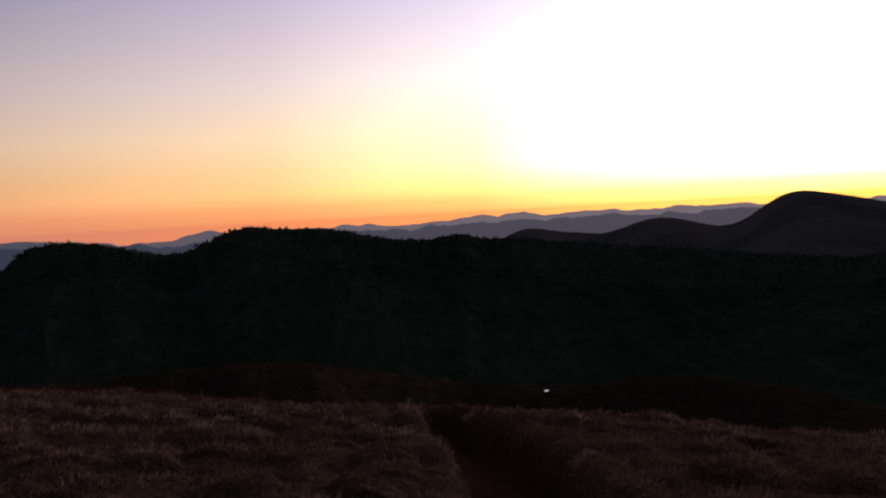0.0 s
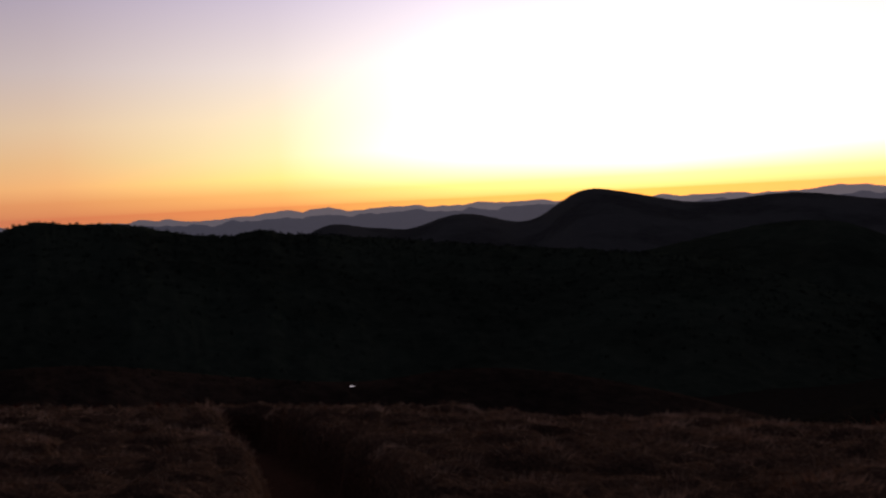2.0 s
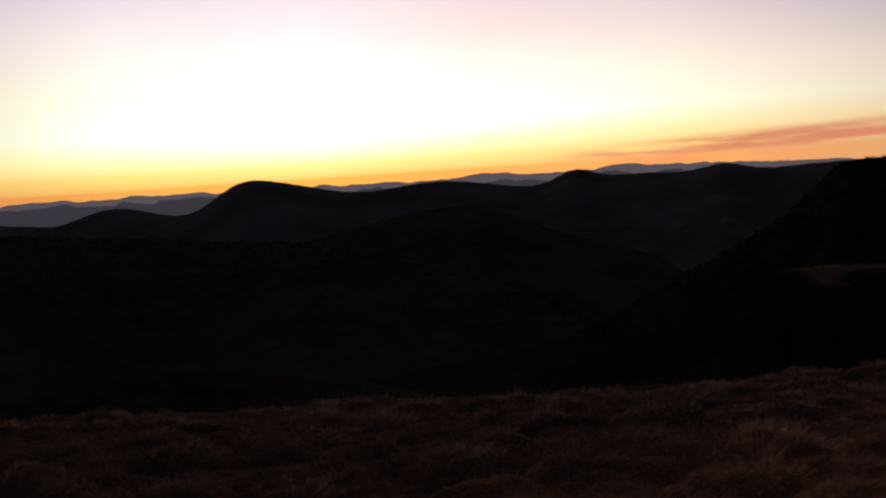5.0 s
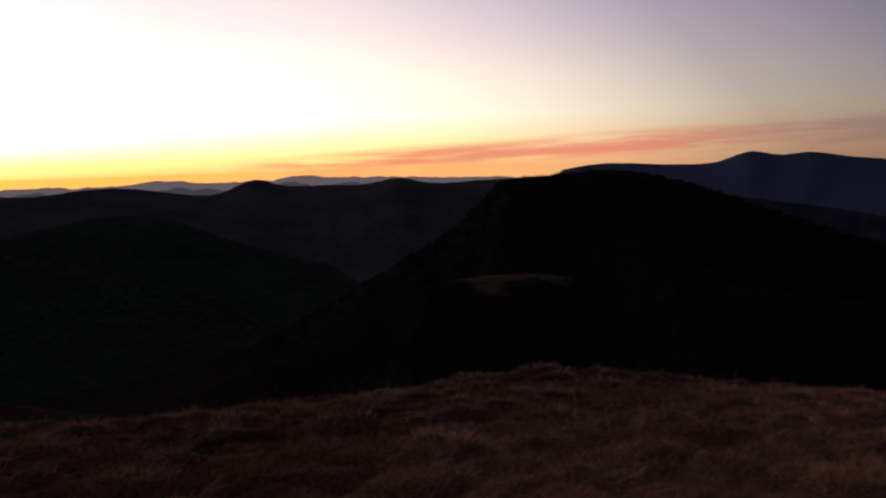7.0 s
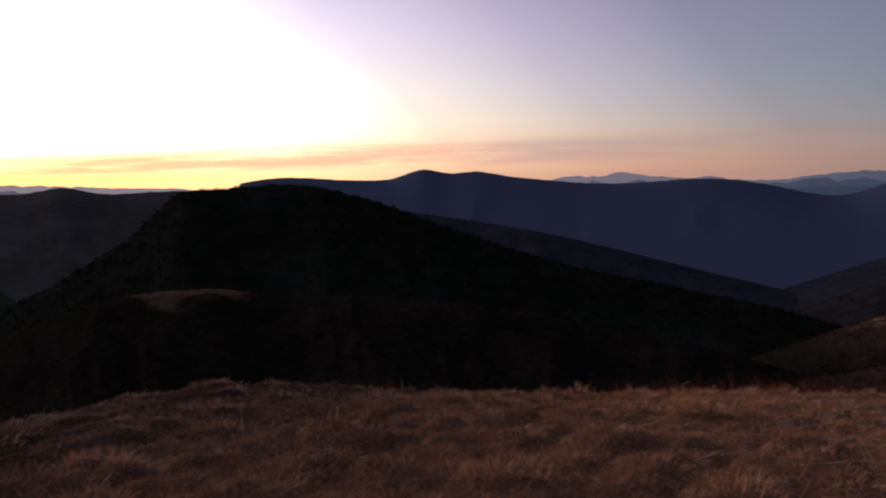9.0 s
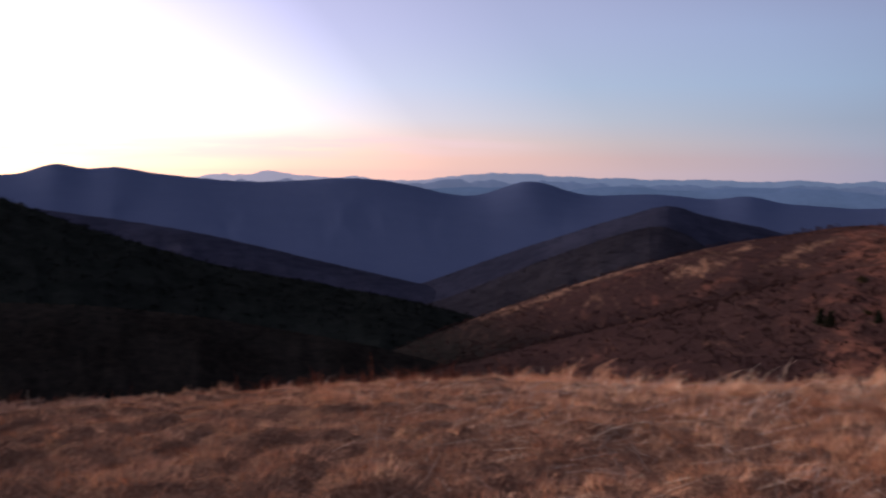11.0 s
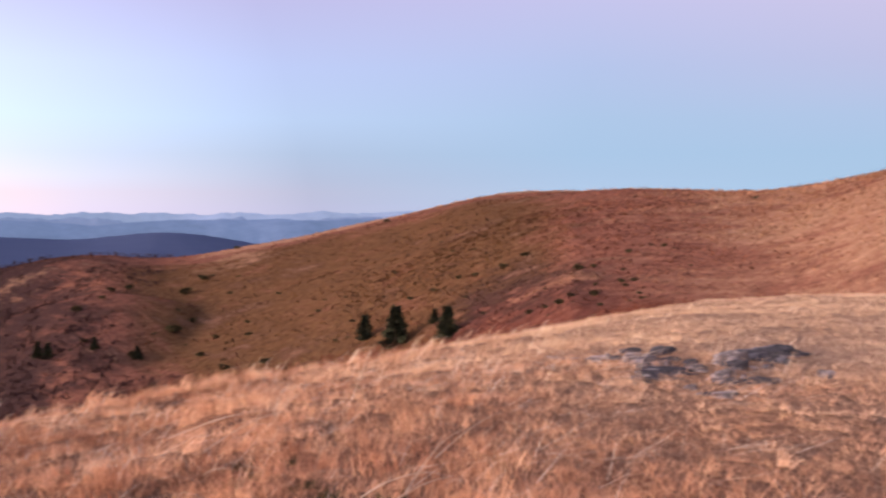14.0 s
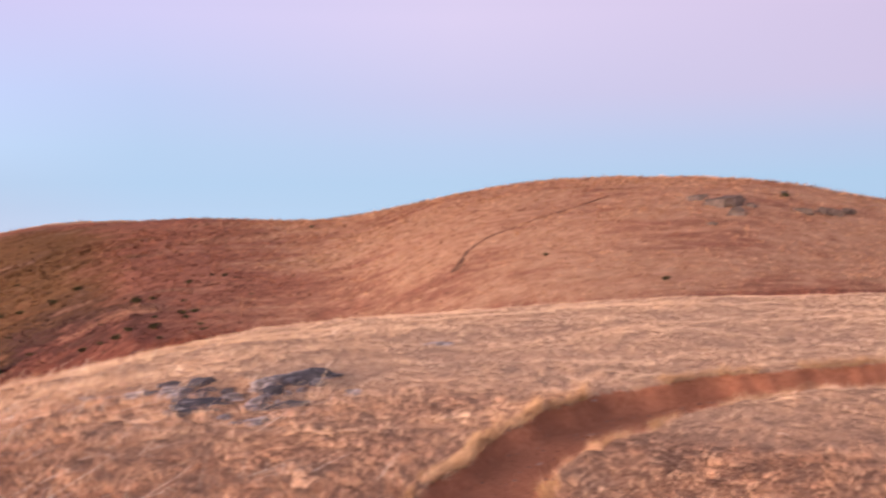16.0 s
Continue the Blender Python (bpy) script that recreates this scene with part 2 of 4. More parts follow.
def ground_z(x, y, fine=True):
    r, a = np.hypot(x, y), heading_of(x, y)
    k = tan_deg(eased(a, BROW)) ** 2 / (4 * EYE)
    steep = 0.45
    turn = steep / (2 * k)
    fall = np.where(r < turn, k * r * r, k * turn * turn + steep * (r - turn))
    fall = np.where(r > 30, fall + 2.2 * fbm(x / 40, y / 40, 3, 5) * np.clip((r - 30) / 60, 0, 1) * 3, fall)
    dome = -210 * (1 - np.exp(-fall / 210))
    at, crest, low = eased(a, CREST_AT), eased(a, CREST), eased(a, SADDLE_AT)
    k2 = np.where(low < turn, k * low * low, k * turn * turn + steep * (low - turn))
    z_low, z_top = -210 * (1 - np.exp(-k2 / 210)), EYE + at * tan_deg(crest)
    t = (r - low) / (at - low)
    shape = np.where(t < 1, 1 - np.abs(1 - t) ** 1.7, 1)
    behind = np.maximum(r - at, 0)
    rough = 0.9 * fbm(x / 22, y / 22, 4, 9) * np.clip(np.minimum(t, 1.4 - t) * 3, 0, 1)
    rough = rough + np.interp(a, [85, 100, 128, 145], [9, 9, 5, 2]) * fbm(x / 95, y / 95, 2, 13) * np.clip((1 - t) * 3, 0, 1) * np.clip(t * 3, 0, 1)
    hill = z_top - np.maximum(z_top - z_low, 25) * (1 - np.clip(shape, -9, 1)) + rough - (0.25 + np.abs(tan_deg(crest))) * behind**2 / (behind + 40)
    # a lower spur in front of the hill's far end, with a gully behind it
    ridge_at = low + 0.52 * (at - low) + 14 * fbm(a / 4, a * 0, 2, 15)
    spur = EYE + ridge_at * tan_deg(eased(a, SPUR)) - 0.32 * (np.hypot(r - ridge_at, 14) - 14)
    gully = 17 * np.exp(-(((r - ridge_at - 58) / 36) ** 2)) * np.clip(1 - np.abs(a - 99) / 15, 0, 1) ** 0.6
    hill = np.where(np.abs(a - 103) < 25, np.maximum(hill - gully, spur), hill)
    soft = np.clip(0.05 * r, 0.3, 4)
    top = np.maximum(dome, hill)
    z = top + soft * np.log1p(np.exp(-np.abs(dome - hill) / soft)) * np.clip((r - 20) / 20, 0, 1)
    z = np.maximum(z, -206 + 6 * fbm(x / 300, y / 300, 3, 3))
    if fine:
        calm = np.clip(60 / np.maximum(r, 1), 0, 1)
        z = z + 0.18 * fbm(x / 2.6, y / 2.6, 3, 21) * calm * np.clip(r / 4, 0.2, 1)
        if np.any(r < 60):
            gap, side = trail(x, y)
            gap = np.where(r < 30, gap, 9.0)
            half = np.interp(y, [-4, 4], [0.34, 0.41])
            lip = np.clip((gap - half) / 0.12, 0, 1)
            z = z + tussocks(x, y) * np.clip(r / 4, 0.2, 1) * np.clip((60 - r) / 25, 0, 1) * lip
            z = z - np.interp(y, [-9, -6, -4, 4], [0.13, 0.09, 0.12, 0.46]) * np.clip(1.12 - (np.maximum(gap, 0) / half) ** 7, 0, 1)
            # across the slope the trail has a bank on its upper side and a worn edge on its lower one
            bank = np.clip(1 - (gap - half) / 0.9, 0, 1) * (gap > half) * ramp_up(-y, 6.5, 9.0)
            z = z + bank * np.where(side > 0, 0.07, -0.13)
    return z


def growth(x, y):
    """Growth and painted shade on the hill across the saddle, from 0 to 1."""
    r, a = np.hypot(x, y), heading_of(x, y)
    at, low = eased(a, CREST_AT), eased(a, SADDLE_AT)
    t = (r - low) / (at - low)
    over = ramp_up(r, 46, 62)
    tan = np.maximum(ramp_up(a, 134, 157) * ramp_up(t, -0.1, 0.25) * 0.82, ramp_up(t, 0.87, 0.96) * ramp_up(a, 117, 121) * 0.95)
    tan = np.maximum(tan, 0.5 * ramp_up(t, 0.6, 0.8) * ramp_up(a, 118, 120) * (1 - ramp_up(a, 122, 125)))
    tan = np.maximum(tan, ramp_up(t, 0.82, 0.95) * ramp_up(a, 89, 92) * (1 - ramp_up(a, 105, 109)) * 0.36)
    tan = np.maximum(tan, 0.45 * np.exp(-(((t - 0.86) / 0.025) ** 2)) * ramp_up(a, 104, 108) * (1 - ramp_up(a, 114, 117)))
    return {
        "tan": tan * over * (1 - 0.15 * ramp_up(a, 139, 143) * (1 - ramp_up(a, 146, 151))),
        "olive": ramp_up(a + 5 * t, 114.5, 121.5) * (1 - ramp_up(a, 136, 145)) * ramp_up(t, 0.02, 0.2) * (1 - ramp_up(t, 0.72, 0.95)) * over,
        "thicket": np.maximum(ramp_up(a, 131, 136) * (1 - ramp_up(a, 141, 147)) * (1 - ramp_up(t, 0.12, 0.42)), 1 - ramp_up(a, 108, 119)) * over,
        # not growth: shade of the gully, and fainter of the far flank
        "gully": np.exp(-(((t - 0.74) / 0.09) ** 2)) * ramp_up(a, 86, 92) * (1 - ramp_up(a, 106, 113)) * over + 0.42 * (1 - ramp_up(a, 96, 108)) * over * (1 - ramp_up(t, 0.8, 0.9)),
        "scarlet": (1 - ramp_up(t, 0.10, 0.34)) * ramp_up(a, 126, 138) * (1 - ramp_up(a, 150, 166)) * over,
    }


def grow(me, x, y):
    """Give a mesh its growth, point by point."""
    for name, value in growth(x, y).items():
        me.attributes.new(name, "FLOAT", "POINT").data.foreach_set("value", np.ascontiguousarray(value, dtype=np.float32))


def xy_at(a, r):
    return r * np.sin(np.radians(a)), r * np.cos(np.radians(a))


def meet(a, dip, r0=2.5, r1=900):
    """Where the line of sight at heading a and elevation dip meets the ground."""
    r = np.geomspace(r0, r1, 4000)
    x, y = xy_at(a, r)
    below = ground_z(x, y, False) > EYE + r * tan_deg(dip)
    i = int(np.argmax(below)) if below.any() else len(r) - 1
    return Vector((x[i], y[i], float(ground_z(x[i:i + 1], y[i:i + 1])[0])))


# ---- meshes ----
def mesh_from(name, verts, faces, material=None, smooth=True):
    """A mesh from numpy arrays: verts (n, 3), faces (m, 3 or 4)."""
    me = bpy.data.meshes.new(name)
    n, (m, k) = len(verts), faces.shape
    me.vertices.add(n)
    me.vertices.foreach_set("co", np.ascontiguousarray(verts, dtype=np.float32).ravel())
    me.loops.add(m * k)
    me.loops.foreach_set("vertex_index", np.ascontiguousarray(faces, dtype=np.int32).ravel())
    me.polygons.add(m)
    me.polygons.foreach_set("loop_start", np.arange(0, m * k, k, dtype=np.int32))
    me.polygons.foreach_set("use_smooth", np.full(m, smooth))
    me.update(calc_edges=True)
    for mat in (material if isinstance(material, (list, tuple)) else [material]):
        if mat:
            me.materials.append(mat)
    return me


def grid_faces(rows, cols, close=False):
    i, j = np.meshgrid(np.arange(rows - 1), np.arange(cols if close else cols - 1), indexing="ij")
    k = (j + 1) % cols
    return np.stack([i * cols + j, i * cols + k, (i + 1) * cols + k, (i + 1) * cols + j], -1).reshape(-1, 4)[:, ::-1]


# ---- materials ----
def material(name):
    m = bpy.data.materials.new(name)
    m.use_nodes = True
    n = Nodes(m.node_tree)
    out, bsdf = n.add("ShaderNodeOutputMaterial"), n.add("ShaderNodeBsdfPrincipled")
    n.plug(out.inputs[0], bsdf.outputs[0])
    where = n.add("ShaderNodeTexCoord").outputs["Object"]
    return m, n, bsdf, where


def finish(n, bsdf, colour, rough=0.9, bump=None, depth=0.05, spec=0.2):
    n.plug(bsdf.inputs["Base Color"], colour)
    bsdf.inputs["Roughness"].default_value = rough
    bsdf.inputs["Specular IOR Level"].default_value = spec
    if bump is not None:
        node = n.add("ShaderNodeBump")
        node.inputs["Distance"].default_value = depth
        n.plug(node.inputs["Height"], bump)
        n.plug(bsdf.inputs["Normal"], node.outputs[0])


def heath(name, varied=False):
    """Dry grass and heath: tan, rust and olive in patches, from tufts to whole slopes."""
    m, n, bsdf, p = material(name)
    fine, tuft, clump = n.noise(p, 9.0, 5, 0.7), n.noise(p, 1.3, 4, 0.6), n.noise(p, 0.55, 5, 0.75)
    # bands of growth run along the hillside
    lie = n.add("ShaderNodeMapping")
    n.plug(lie.inputs[0], p)
    lie.inputs["Rotation"].default_value = (0, 0, radians(-26))
    lie.inputs["Scale"].default_value = (0.42, 1.7, 1.0)
    slope = n.math("ADD", n.math("MULTIPLY", n.noise(lie.outputs[0], 0.16, 8, 0.8), 0.55), n.math("MULTIPLY", n.noise(p, 0.045, 4, 0.6), 0.45))
    stir = n.math("MULTIPLY", n.math("SUBTRACT", slope, 0.5), 4.2)
    grain = n.math("ADD", n.math("MULTIPLY", fine, 0.5), n.math("MULTIPLY", clump, 0.5))
    rust = n.ramp(grain, [(0.36, (0.086, 0.034, 0.024)), (0.5, (0.185, 0.079, 0.050)), (0.66, (0.30, 0.145, 0.092))])
    tan = n.ramp(grain, [(0.34, (0.19, 0.094, 0.055)), (0.5, (0.345, 0.195, 0.112)), (0.66, (0.50, 0.32, 0.20))])
    olive = n.ramp(grain, [(0.34, (0.037, 0.020, 0.009)), (0.5, (0.088, 0.050, 0.020)), (0.66, (0.145, 0.088, 0.037))])
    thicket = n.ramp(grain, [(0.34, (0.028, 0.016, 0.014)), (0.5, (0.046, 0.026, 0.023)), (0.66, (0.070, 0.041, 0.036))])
    scarlet = n.ramp(grain, [(0.34, (0.055, 0.018, 0.013)), (0.5, (0.145, 0.051, 0.033)), (0.66, (0.25, 0.105, 0.065))])
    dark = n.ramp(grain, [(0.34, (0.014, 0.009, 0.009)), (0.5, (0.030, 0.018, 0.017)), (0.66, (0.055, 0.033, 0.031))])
    trees = n.ramp(n.noise(p, 0.35, 5, 0.75), [(0.35, (0.007, 0.008, 0.006)), (0.65, (0.032, 0.026, 0.022))])
    colour = n.mix(n.cover("olive", stir, 0.1, 1.0, 0.8), rust, olive)
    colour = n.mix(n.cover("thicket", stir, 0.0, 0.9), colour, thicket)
    # dark colour standing in for shade in the gully and on the flank
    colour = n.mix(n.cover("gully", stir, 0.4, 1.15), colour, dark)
    colour = n.mix(n.cover("scarlet", stir, 0.25, 0.95, 0.8), colour, scarlet)
    colour = n.mix(n.cover("tan", stir, 0.2, 0.95, 0.74), colour, tan)
    # thatch under the standing grass, bleached on the trodden flat; backlit shade painted in on the windward brow
    origin = n.add("ShaderNodeVectorMath", operation="LENGTH")
    n.plug(origin.inputs[0], p)
    xyz = n.add("ShaderNodeSeparateXYZ")
    n.plug(xyz.inputs[0], p)
    litter = n.noise(p, 38.0, 4, 0.75)
    thatch = n.ramp(litter, [(0.30, (0.075, 0.036, 0.022)), (0.5, (0.21, 0.11, 0.065)), (0.70, (0.38, 0.23, 0.14))])
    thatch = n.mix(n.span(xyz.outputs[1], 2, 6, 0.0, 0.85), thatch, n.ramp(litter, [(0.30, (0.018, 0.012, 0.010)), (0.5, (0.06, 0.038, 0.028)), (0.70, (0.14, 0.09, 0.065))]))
    dist = n.add("ShaderNodeVectorMath", operation="DISTANCE")
    n.plug(dist.inputs[0], p)
    dist.inputs[1].default_value = (4, -24, 0)
    flat = n.span(n.math("ADD", dist.outputs["Value"], n.math("MULTIPLY", n.math("SUBTRACT", n.noise(p, 0.3, 3), 0.5), 10.0)), 12, 20, 0.85, 0.0)
    thatch = n.mix(flat, thatch, n.ramp(litter, [(0.30, (0.25, 0.145, 0.088)), (0.5, (0.38, 0.24, 0.15)), (0.70, (0.52, 0.36, 0.23))]))
    colour = n.mix(n.span(origin.outputs["Value"], 30, 52, 1.0, 0.0), colour, thatch)
    drop = n.math("ADD", xyz.outputs[2], n.math("MULTIPLY", n.math("SUBTRACT", slope, 0.5), 60.0))
    colour = n.mix(n.span(drop, -84, -60, 1.0, 0.0), colour, trees)
    if varied:
        island = n.add("ShaderNodeNewGeometry").outputs["Random Per Island"]
        colour = n.mix(1.0, colour, n.ramp(island, [(0.0, (0.45, 0.43, 0.43)), (0.55, (0.95, 0.92, 0.9)), (0.85, (1.25, 1.22, 1.18)), (1.0, (1.5, 1.5, 1.42))]), "MULTIPLY")
    finish(n, bsdf, colour, 0.95, n.math("ADD", tuft, n.math("MULTIPLY", fine, 0.5)), 0.12, 0.0)
    return m


def dirt(name):
    m, n, bsdf, p = material(name)
    fine, wide = n.noise(p, 24.0, 5, 0.7), n.noise(p, 2.0, 3)
    colour = n.mix(wide, n.ramp(fine, [(0.3, (0.18, 0.066, 0.037)), (0.7, (0.47, 0.205, 0.108))]), (0.36, 0.145, 0.077))
    # dark soil in the trench on the brow, the trench's shade painted in with it
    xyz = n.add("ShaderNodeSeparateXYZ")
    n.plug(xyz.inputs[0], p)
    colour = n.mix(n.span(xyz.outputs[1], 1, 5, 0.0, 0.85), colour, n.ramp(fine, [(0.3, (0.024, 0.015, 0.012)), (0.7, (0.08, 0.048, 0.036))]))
    finish(n, bsdf, colour, 0.95, fine, 0.04, 0.0)
    return m


def blades(name, dark, mid, light, patch=0.35, pale=None):
    m, n, bsdf, p = material(name)
    island = n.add("ShaderNodeNewGeometry").outputs["Random Per Island"]
    wide = n.math("ADD", n.math("MULTIPLY", n.noise(p, patch, 3), 0.5), n.math("MULTIPLY", n.noise(p, patch * 5.0, 2), 0.5))
    own = n.add("ShaderNodeAttribute", attribute_name="tone").outputs["Fac"]
    t = n.math("ADD", n.math("ADD", n.math("MULTIPLY", island, 0.42), n.math("MULTIPLY", own, 0.38)), n.math("MULTIPLY", n.math("SUBTRACT", wide, 0.45), 2.3), clamp=True)
    colour = n.ramp(t, [(0.0, dark), (0.5, mid), (1.0, light)])
    if pale:
        # rusty tufts among the tan ones
        xyz = n.add("ShaderNodeSeparateXYZ")
        n.plug(xyz.inputs[0], p)
        rusty = n.math("ADD", n.span(n.noise(p, 1.0, 3), 0.5, 0.62, 0.0, 0.5), n.span(xyz.outputs[1], -7, -1, 0.0, 0.42))
        colour = n.mix(rusty, colour, n.ramp(t, [(0.0, (0.13, 0.052, 0.034)), (0.5, (0.62, 0.29, 0.157)), (1.0, (0.88, 0.53, 0.31))]))
        # grey-brown mats on the windward brow, their backlit shade put into the colour
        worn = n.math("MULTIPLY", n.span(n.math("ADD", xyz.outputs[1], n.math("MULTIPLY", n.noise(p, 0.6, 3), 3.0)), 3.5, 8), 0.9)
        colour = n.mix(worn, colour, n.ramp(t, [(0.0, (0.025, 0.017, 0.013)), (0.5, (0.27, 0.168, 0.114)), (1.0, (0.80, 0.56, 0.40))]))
        # bleached straw on the trodden flat
        dist = n.add("ShaderNodeVectorMath", operation="DISTANCE")
        n.plug(dist.inputs[0], p)
        dist.inputs[1].default_value = pale[0]
        flat = n.span(n.math("ADD", dist.outputs["Value"], n.math("MULTIPLY", n.math("SUBTRACT", n.noise(p, 0.3, 3), 0.5), 10.0)), pale[1], pale[1] + 8, 1.0, 0.0)
        colour = n.mix(flat, colour, n.ramp(t, [(0.0, (0.31, 0.185, 0.115)), (0.5, (0.51, 0.34, 0.21)), (1.0, (0.69, 0.50, 0.32))]))
    finish(n, bsdf, colour, 0.9, spec=0.0)
    return m


def woods(name, dark, light, scale=0.05, haze_glow=None, relief=6.0, meadow=None, glow=None, patchy=1.0):
    m, n, bsdf, p = material(name)
    fine, wide = n.noise(p, scale, 6, 0.7), n.noise(p, scale * 0.12, 3)
    colour = n.mix(n.span(wide, 0.4, 0.62), n.ramp(fine, [(0.3, dark), (0.7, light)]), n.ramp(fine, [(0.3, tuple(c * (1 - 0.4 * patchy) for c in dark)), (0.7, tuple(c * (1 - 0.2 * patchy) for c in light))]))
    if meadow:
        dist = n.add("ShaderNodeVectorMath", operation="DISTANCE")
        n.plug(dist.inputs[0], p)
        dist.inputs[1].default_value = meadow[0]
        open_land = n.span(n.math("ADD", dist.outputs["Value"], n.math("MULTIPLY", n.math("SUBTRACT", n.noise(p, 0.05, 4), 0.5), meadow[1] * 2.0)), meadow[1] * 0.6, meadow[1], 1.0, 0.0)
        colour = n.mix(open_land, colour, (0.11, 0.072, 0.053))
    finish(n, bsdf, colour, 1.0, fine, relief, 0.0)
    # haze imitated by emission, brighter towards the sunset where a second colour is given
    if haze_glow:
        veil = (*haze_glow, 1.0)
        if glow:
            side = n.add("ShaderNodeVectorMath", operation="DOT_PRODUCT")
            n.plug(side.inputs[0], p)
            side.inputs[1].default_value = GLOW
            veil = n.mix(n.span(side.outputs["Value"], 1500, 4300), haze_glow, glow)
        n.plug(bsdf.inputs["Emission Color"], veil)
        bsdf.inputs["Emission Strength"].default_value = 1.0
    return m


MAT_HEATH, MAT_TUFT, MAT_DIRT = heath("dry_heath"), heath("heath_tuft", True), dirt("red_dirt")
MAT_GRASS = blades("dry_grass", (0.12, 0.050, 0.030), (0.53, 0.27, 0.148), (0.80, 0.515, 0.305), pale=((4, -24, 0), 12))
MAT_WOODS = woods("bare_woods", (0.013, 0.017, 0.013), (0.029, 0.031, 0.025))
# blue haze of distance put into the base colours, fainter on the nearer ridge
MAT_MID = woods("haze_tinted_woods", (0.032, 0.034, 0.052), (0.048, 0.050, 0.074), 0.03, relief=1.0)
MAT_NEAR = woods("faint_haze_woods", (0.026, 0.024, 0.030), (0.044, 0.040, 0.046), 0.05, relief=2.0)
# lighter, greener copy of the bare woods: lens veil put into the colour
MAT_RIDGE = woods("veiled_woods", (0.024, 0.034, 0.025), (0.047, 0.056, 0.041))
# lightened to grey: the haze before the dome is part of its colour
MAT_DOME = woods("haze_grey_woods", (0.068, 0.070, 0.071), (0.084, 0.084, 0.084), relief=0.3)
MAT_SHOULDER = woods("dark_brush", (0.012, 0.012, 0.010), (0.032, 0.026, 0.020), 0.25, relief=1.5, meadow=((350, 262, -48), 30))
MAT_BRUSH = woods("rusty_brush", (0.024, 0.018, 0.015), (0.062, 0.042, 0.032), 0.25, relief=1.5)
# the range's haze is painted into its base colour as blue
MAT_BLUE = woods("haze_blue_woods", (0.074, 0.097, 0.163), (0.080, 0.104, 0.173), 0.009, relief=0.0, patchy=0.12)
# the farthest hills: blue base colours plus a glowing veil for haze
MAT_HAZE = woods("blue_haze_glow", (0.042, 0.055, 0.09), (0.066, 0.084, 0.13), 0.012, (0.023, 0.032, 0.053))
MAT_FAR = woods("pale_haze_glow", (0.07, 0.08, 0.115), (0.095, 0.11, 0.155), 0.01, (0.042, 0.053, 0.078), glow=(0.20, 0.165, 0.185))
MAT_FOOT = woods("dusky_haze_glow", (0.055, 0.065, 0.095), (0.08, 0.092, 0.13), 0.01, (0.028, 0.037, 0.06), glow=(0.088, 0.077, 0.097))
MAT_RUST = blades("rust_brush", (0.055, 0.020, 0.013), (0.175, 0.058, 0.033), (0.27, 0.10, 0.056))
MAT_STALK = blades("bleached_stalks", (0.42, 0.29, 0.18), (0.66, 0.51, 0.36), (0.84, 0.72, 0.57))
MAT_FRINGE = blades("ochre_grass", (0.22, 0.12, 0.058), (0.45, 0.265, 0.13), (0.66, 0.43, 0.235))
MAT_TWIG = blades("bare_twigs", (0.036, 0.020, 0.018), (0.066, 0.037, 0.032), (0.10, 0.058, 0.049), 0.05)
MAT_PATH = woods("dark_path", (0.075, 0.042, 0.028), (0.16, 0.09, 0.058), 1.5, relief=0.05)
MAT_NEEDLE = blades("dark_needles", (0.018, 0.021, 0.012), (0.046, 0.048, 0.027), (0.088, 0.082, 0.045), 2.0)
MAT_LEAF = blades("evergreen_leaves", (0.028, 0.026, 0.013), (0.075, 0.064, 0.031), (0.13, 0.10, 0.05), 2.0)


# ---- the ground: one sheet from underfoot to the horizon ----
def make_ground():
    seen = np.concatenate([np.arange(-30, 188, 0.34), np.arange(188, 330, 1.0)])
    r = np.concatenate([[0.004], np.linspace(0.1, 4.0, 44), np.arange(4.05, 15, 0.042), np.geomspace(15.05, 60, 110), np.geomspace(61, 700, 95), np.geomspace(720, 4850, 26)])
    a, rr = np.meshgrid(seen, r)
    x, y = xy_at(a, rr)
    z = ground_z(x, y)
    faces = grid_faces(len(r), len(seen), close=True)
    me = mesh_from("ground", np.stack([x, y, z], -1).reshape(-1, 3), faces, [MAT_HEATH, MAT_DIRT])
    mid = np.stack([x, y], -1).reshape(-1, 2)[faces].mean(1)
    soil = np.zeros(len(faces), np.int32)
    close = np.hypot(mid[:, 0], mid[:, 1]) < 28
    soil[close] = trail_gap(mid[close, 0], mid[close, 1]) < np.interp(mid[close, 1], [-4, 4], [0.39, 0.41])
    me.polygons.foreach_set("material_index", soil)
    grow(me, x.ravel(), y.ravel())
    tagged(new("ground", me), "dry grassy mountain bald with a worn red dirt trail", "ground", kind="structure")


make_ground()


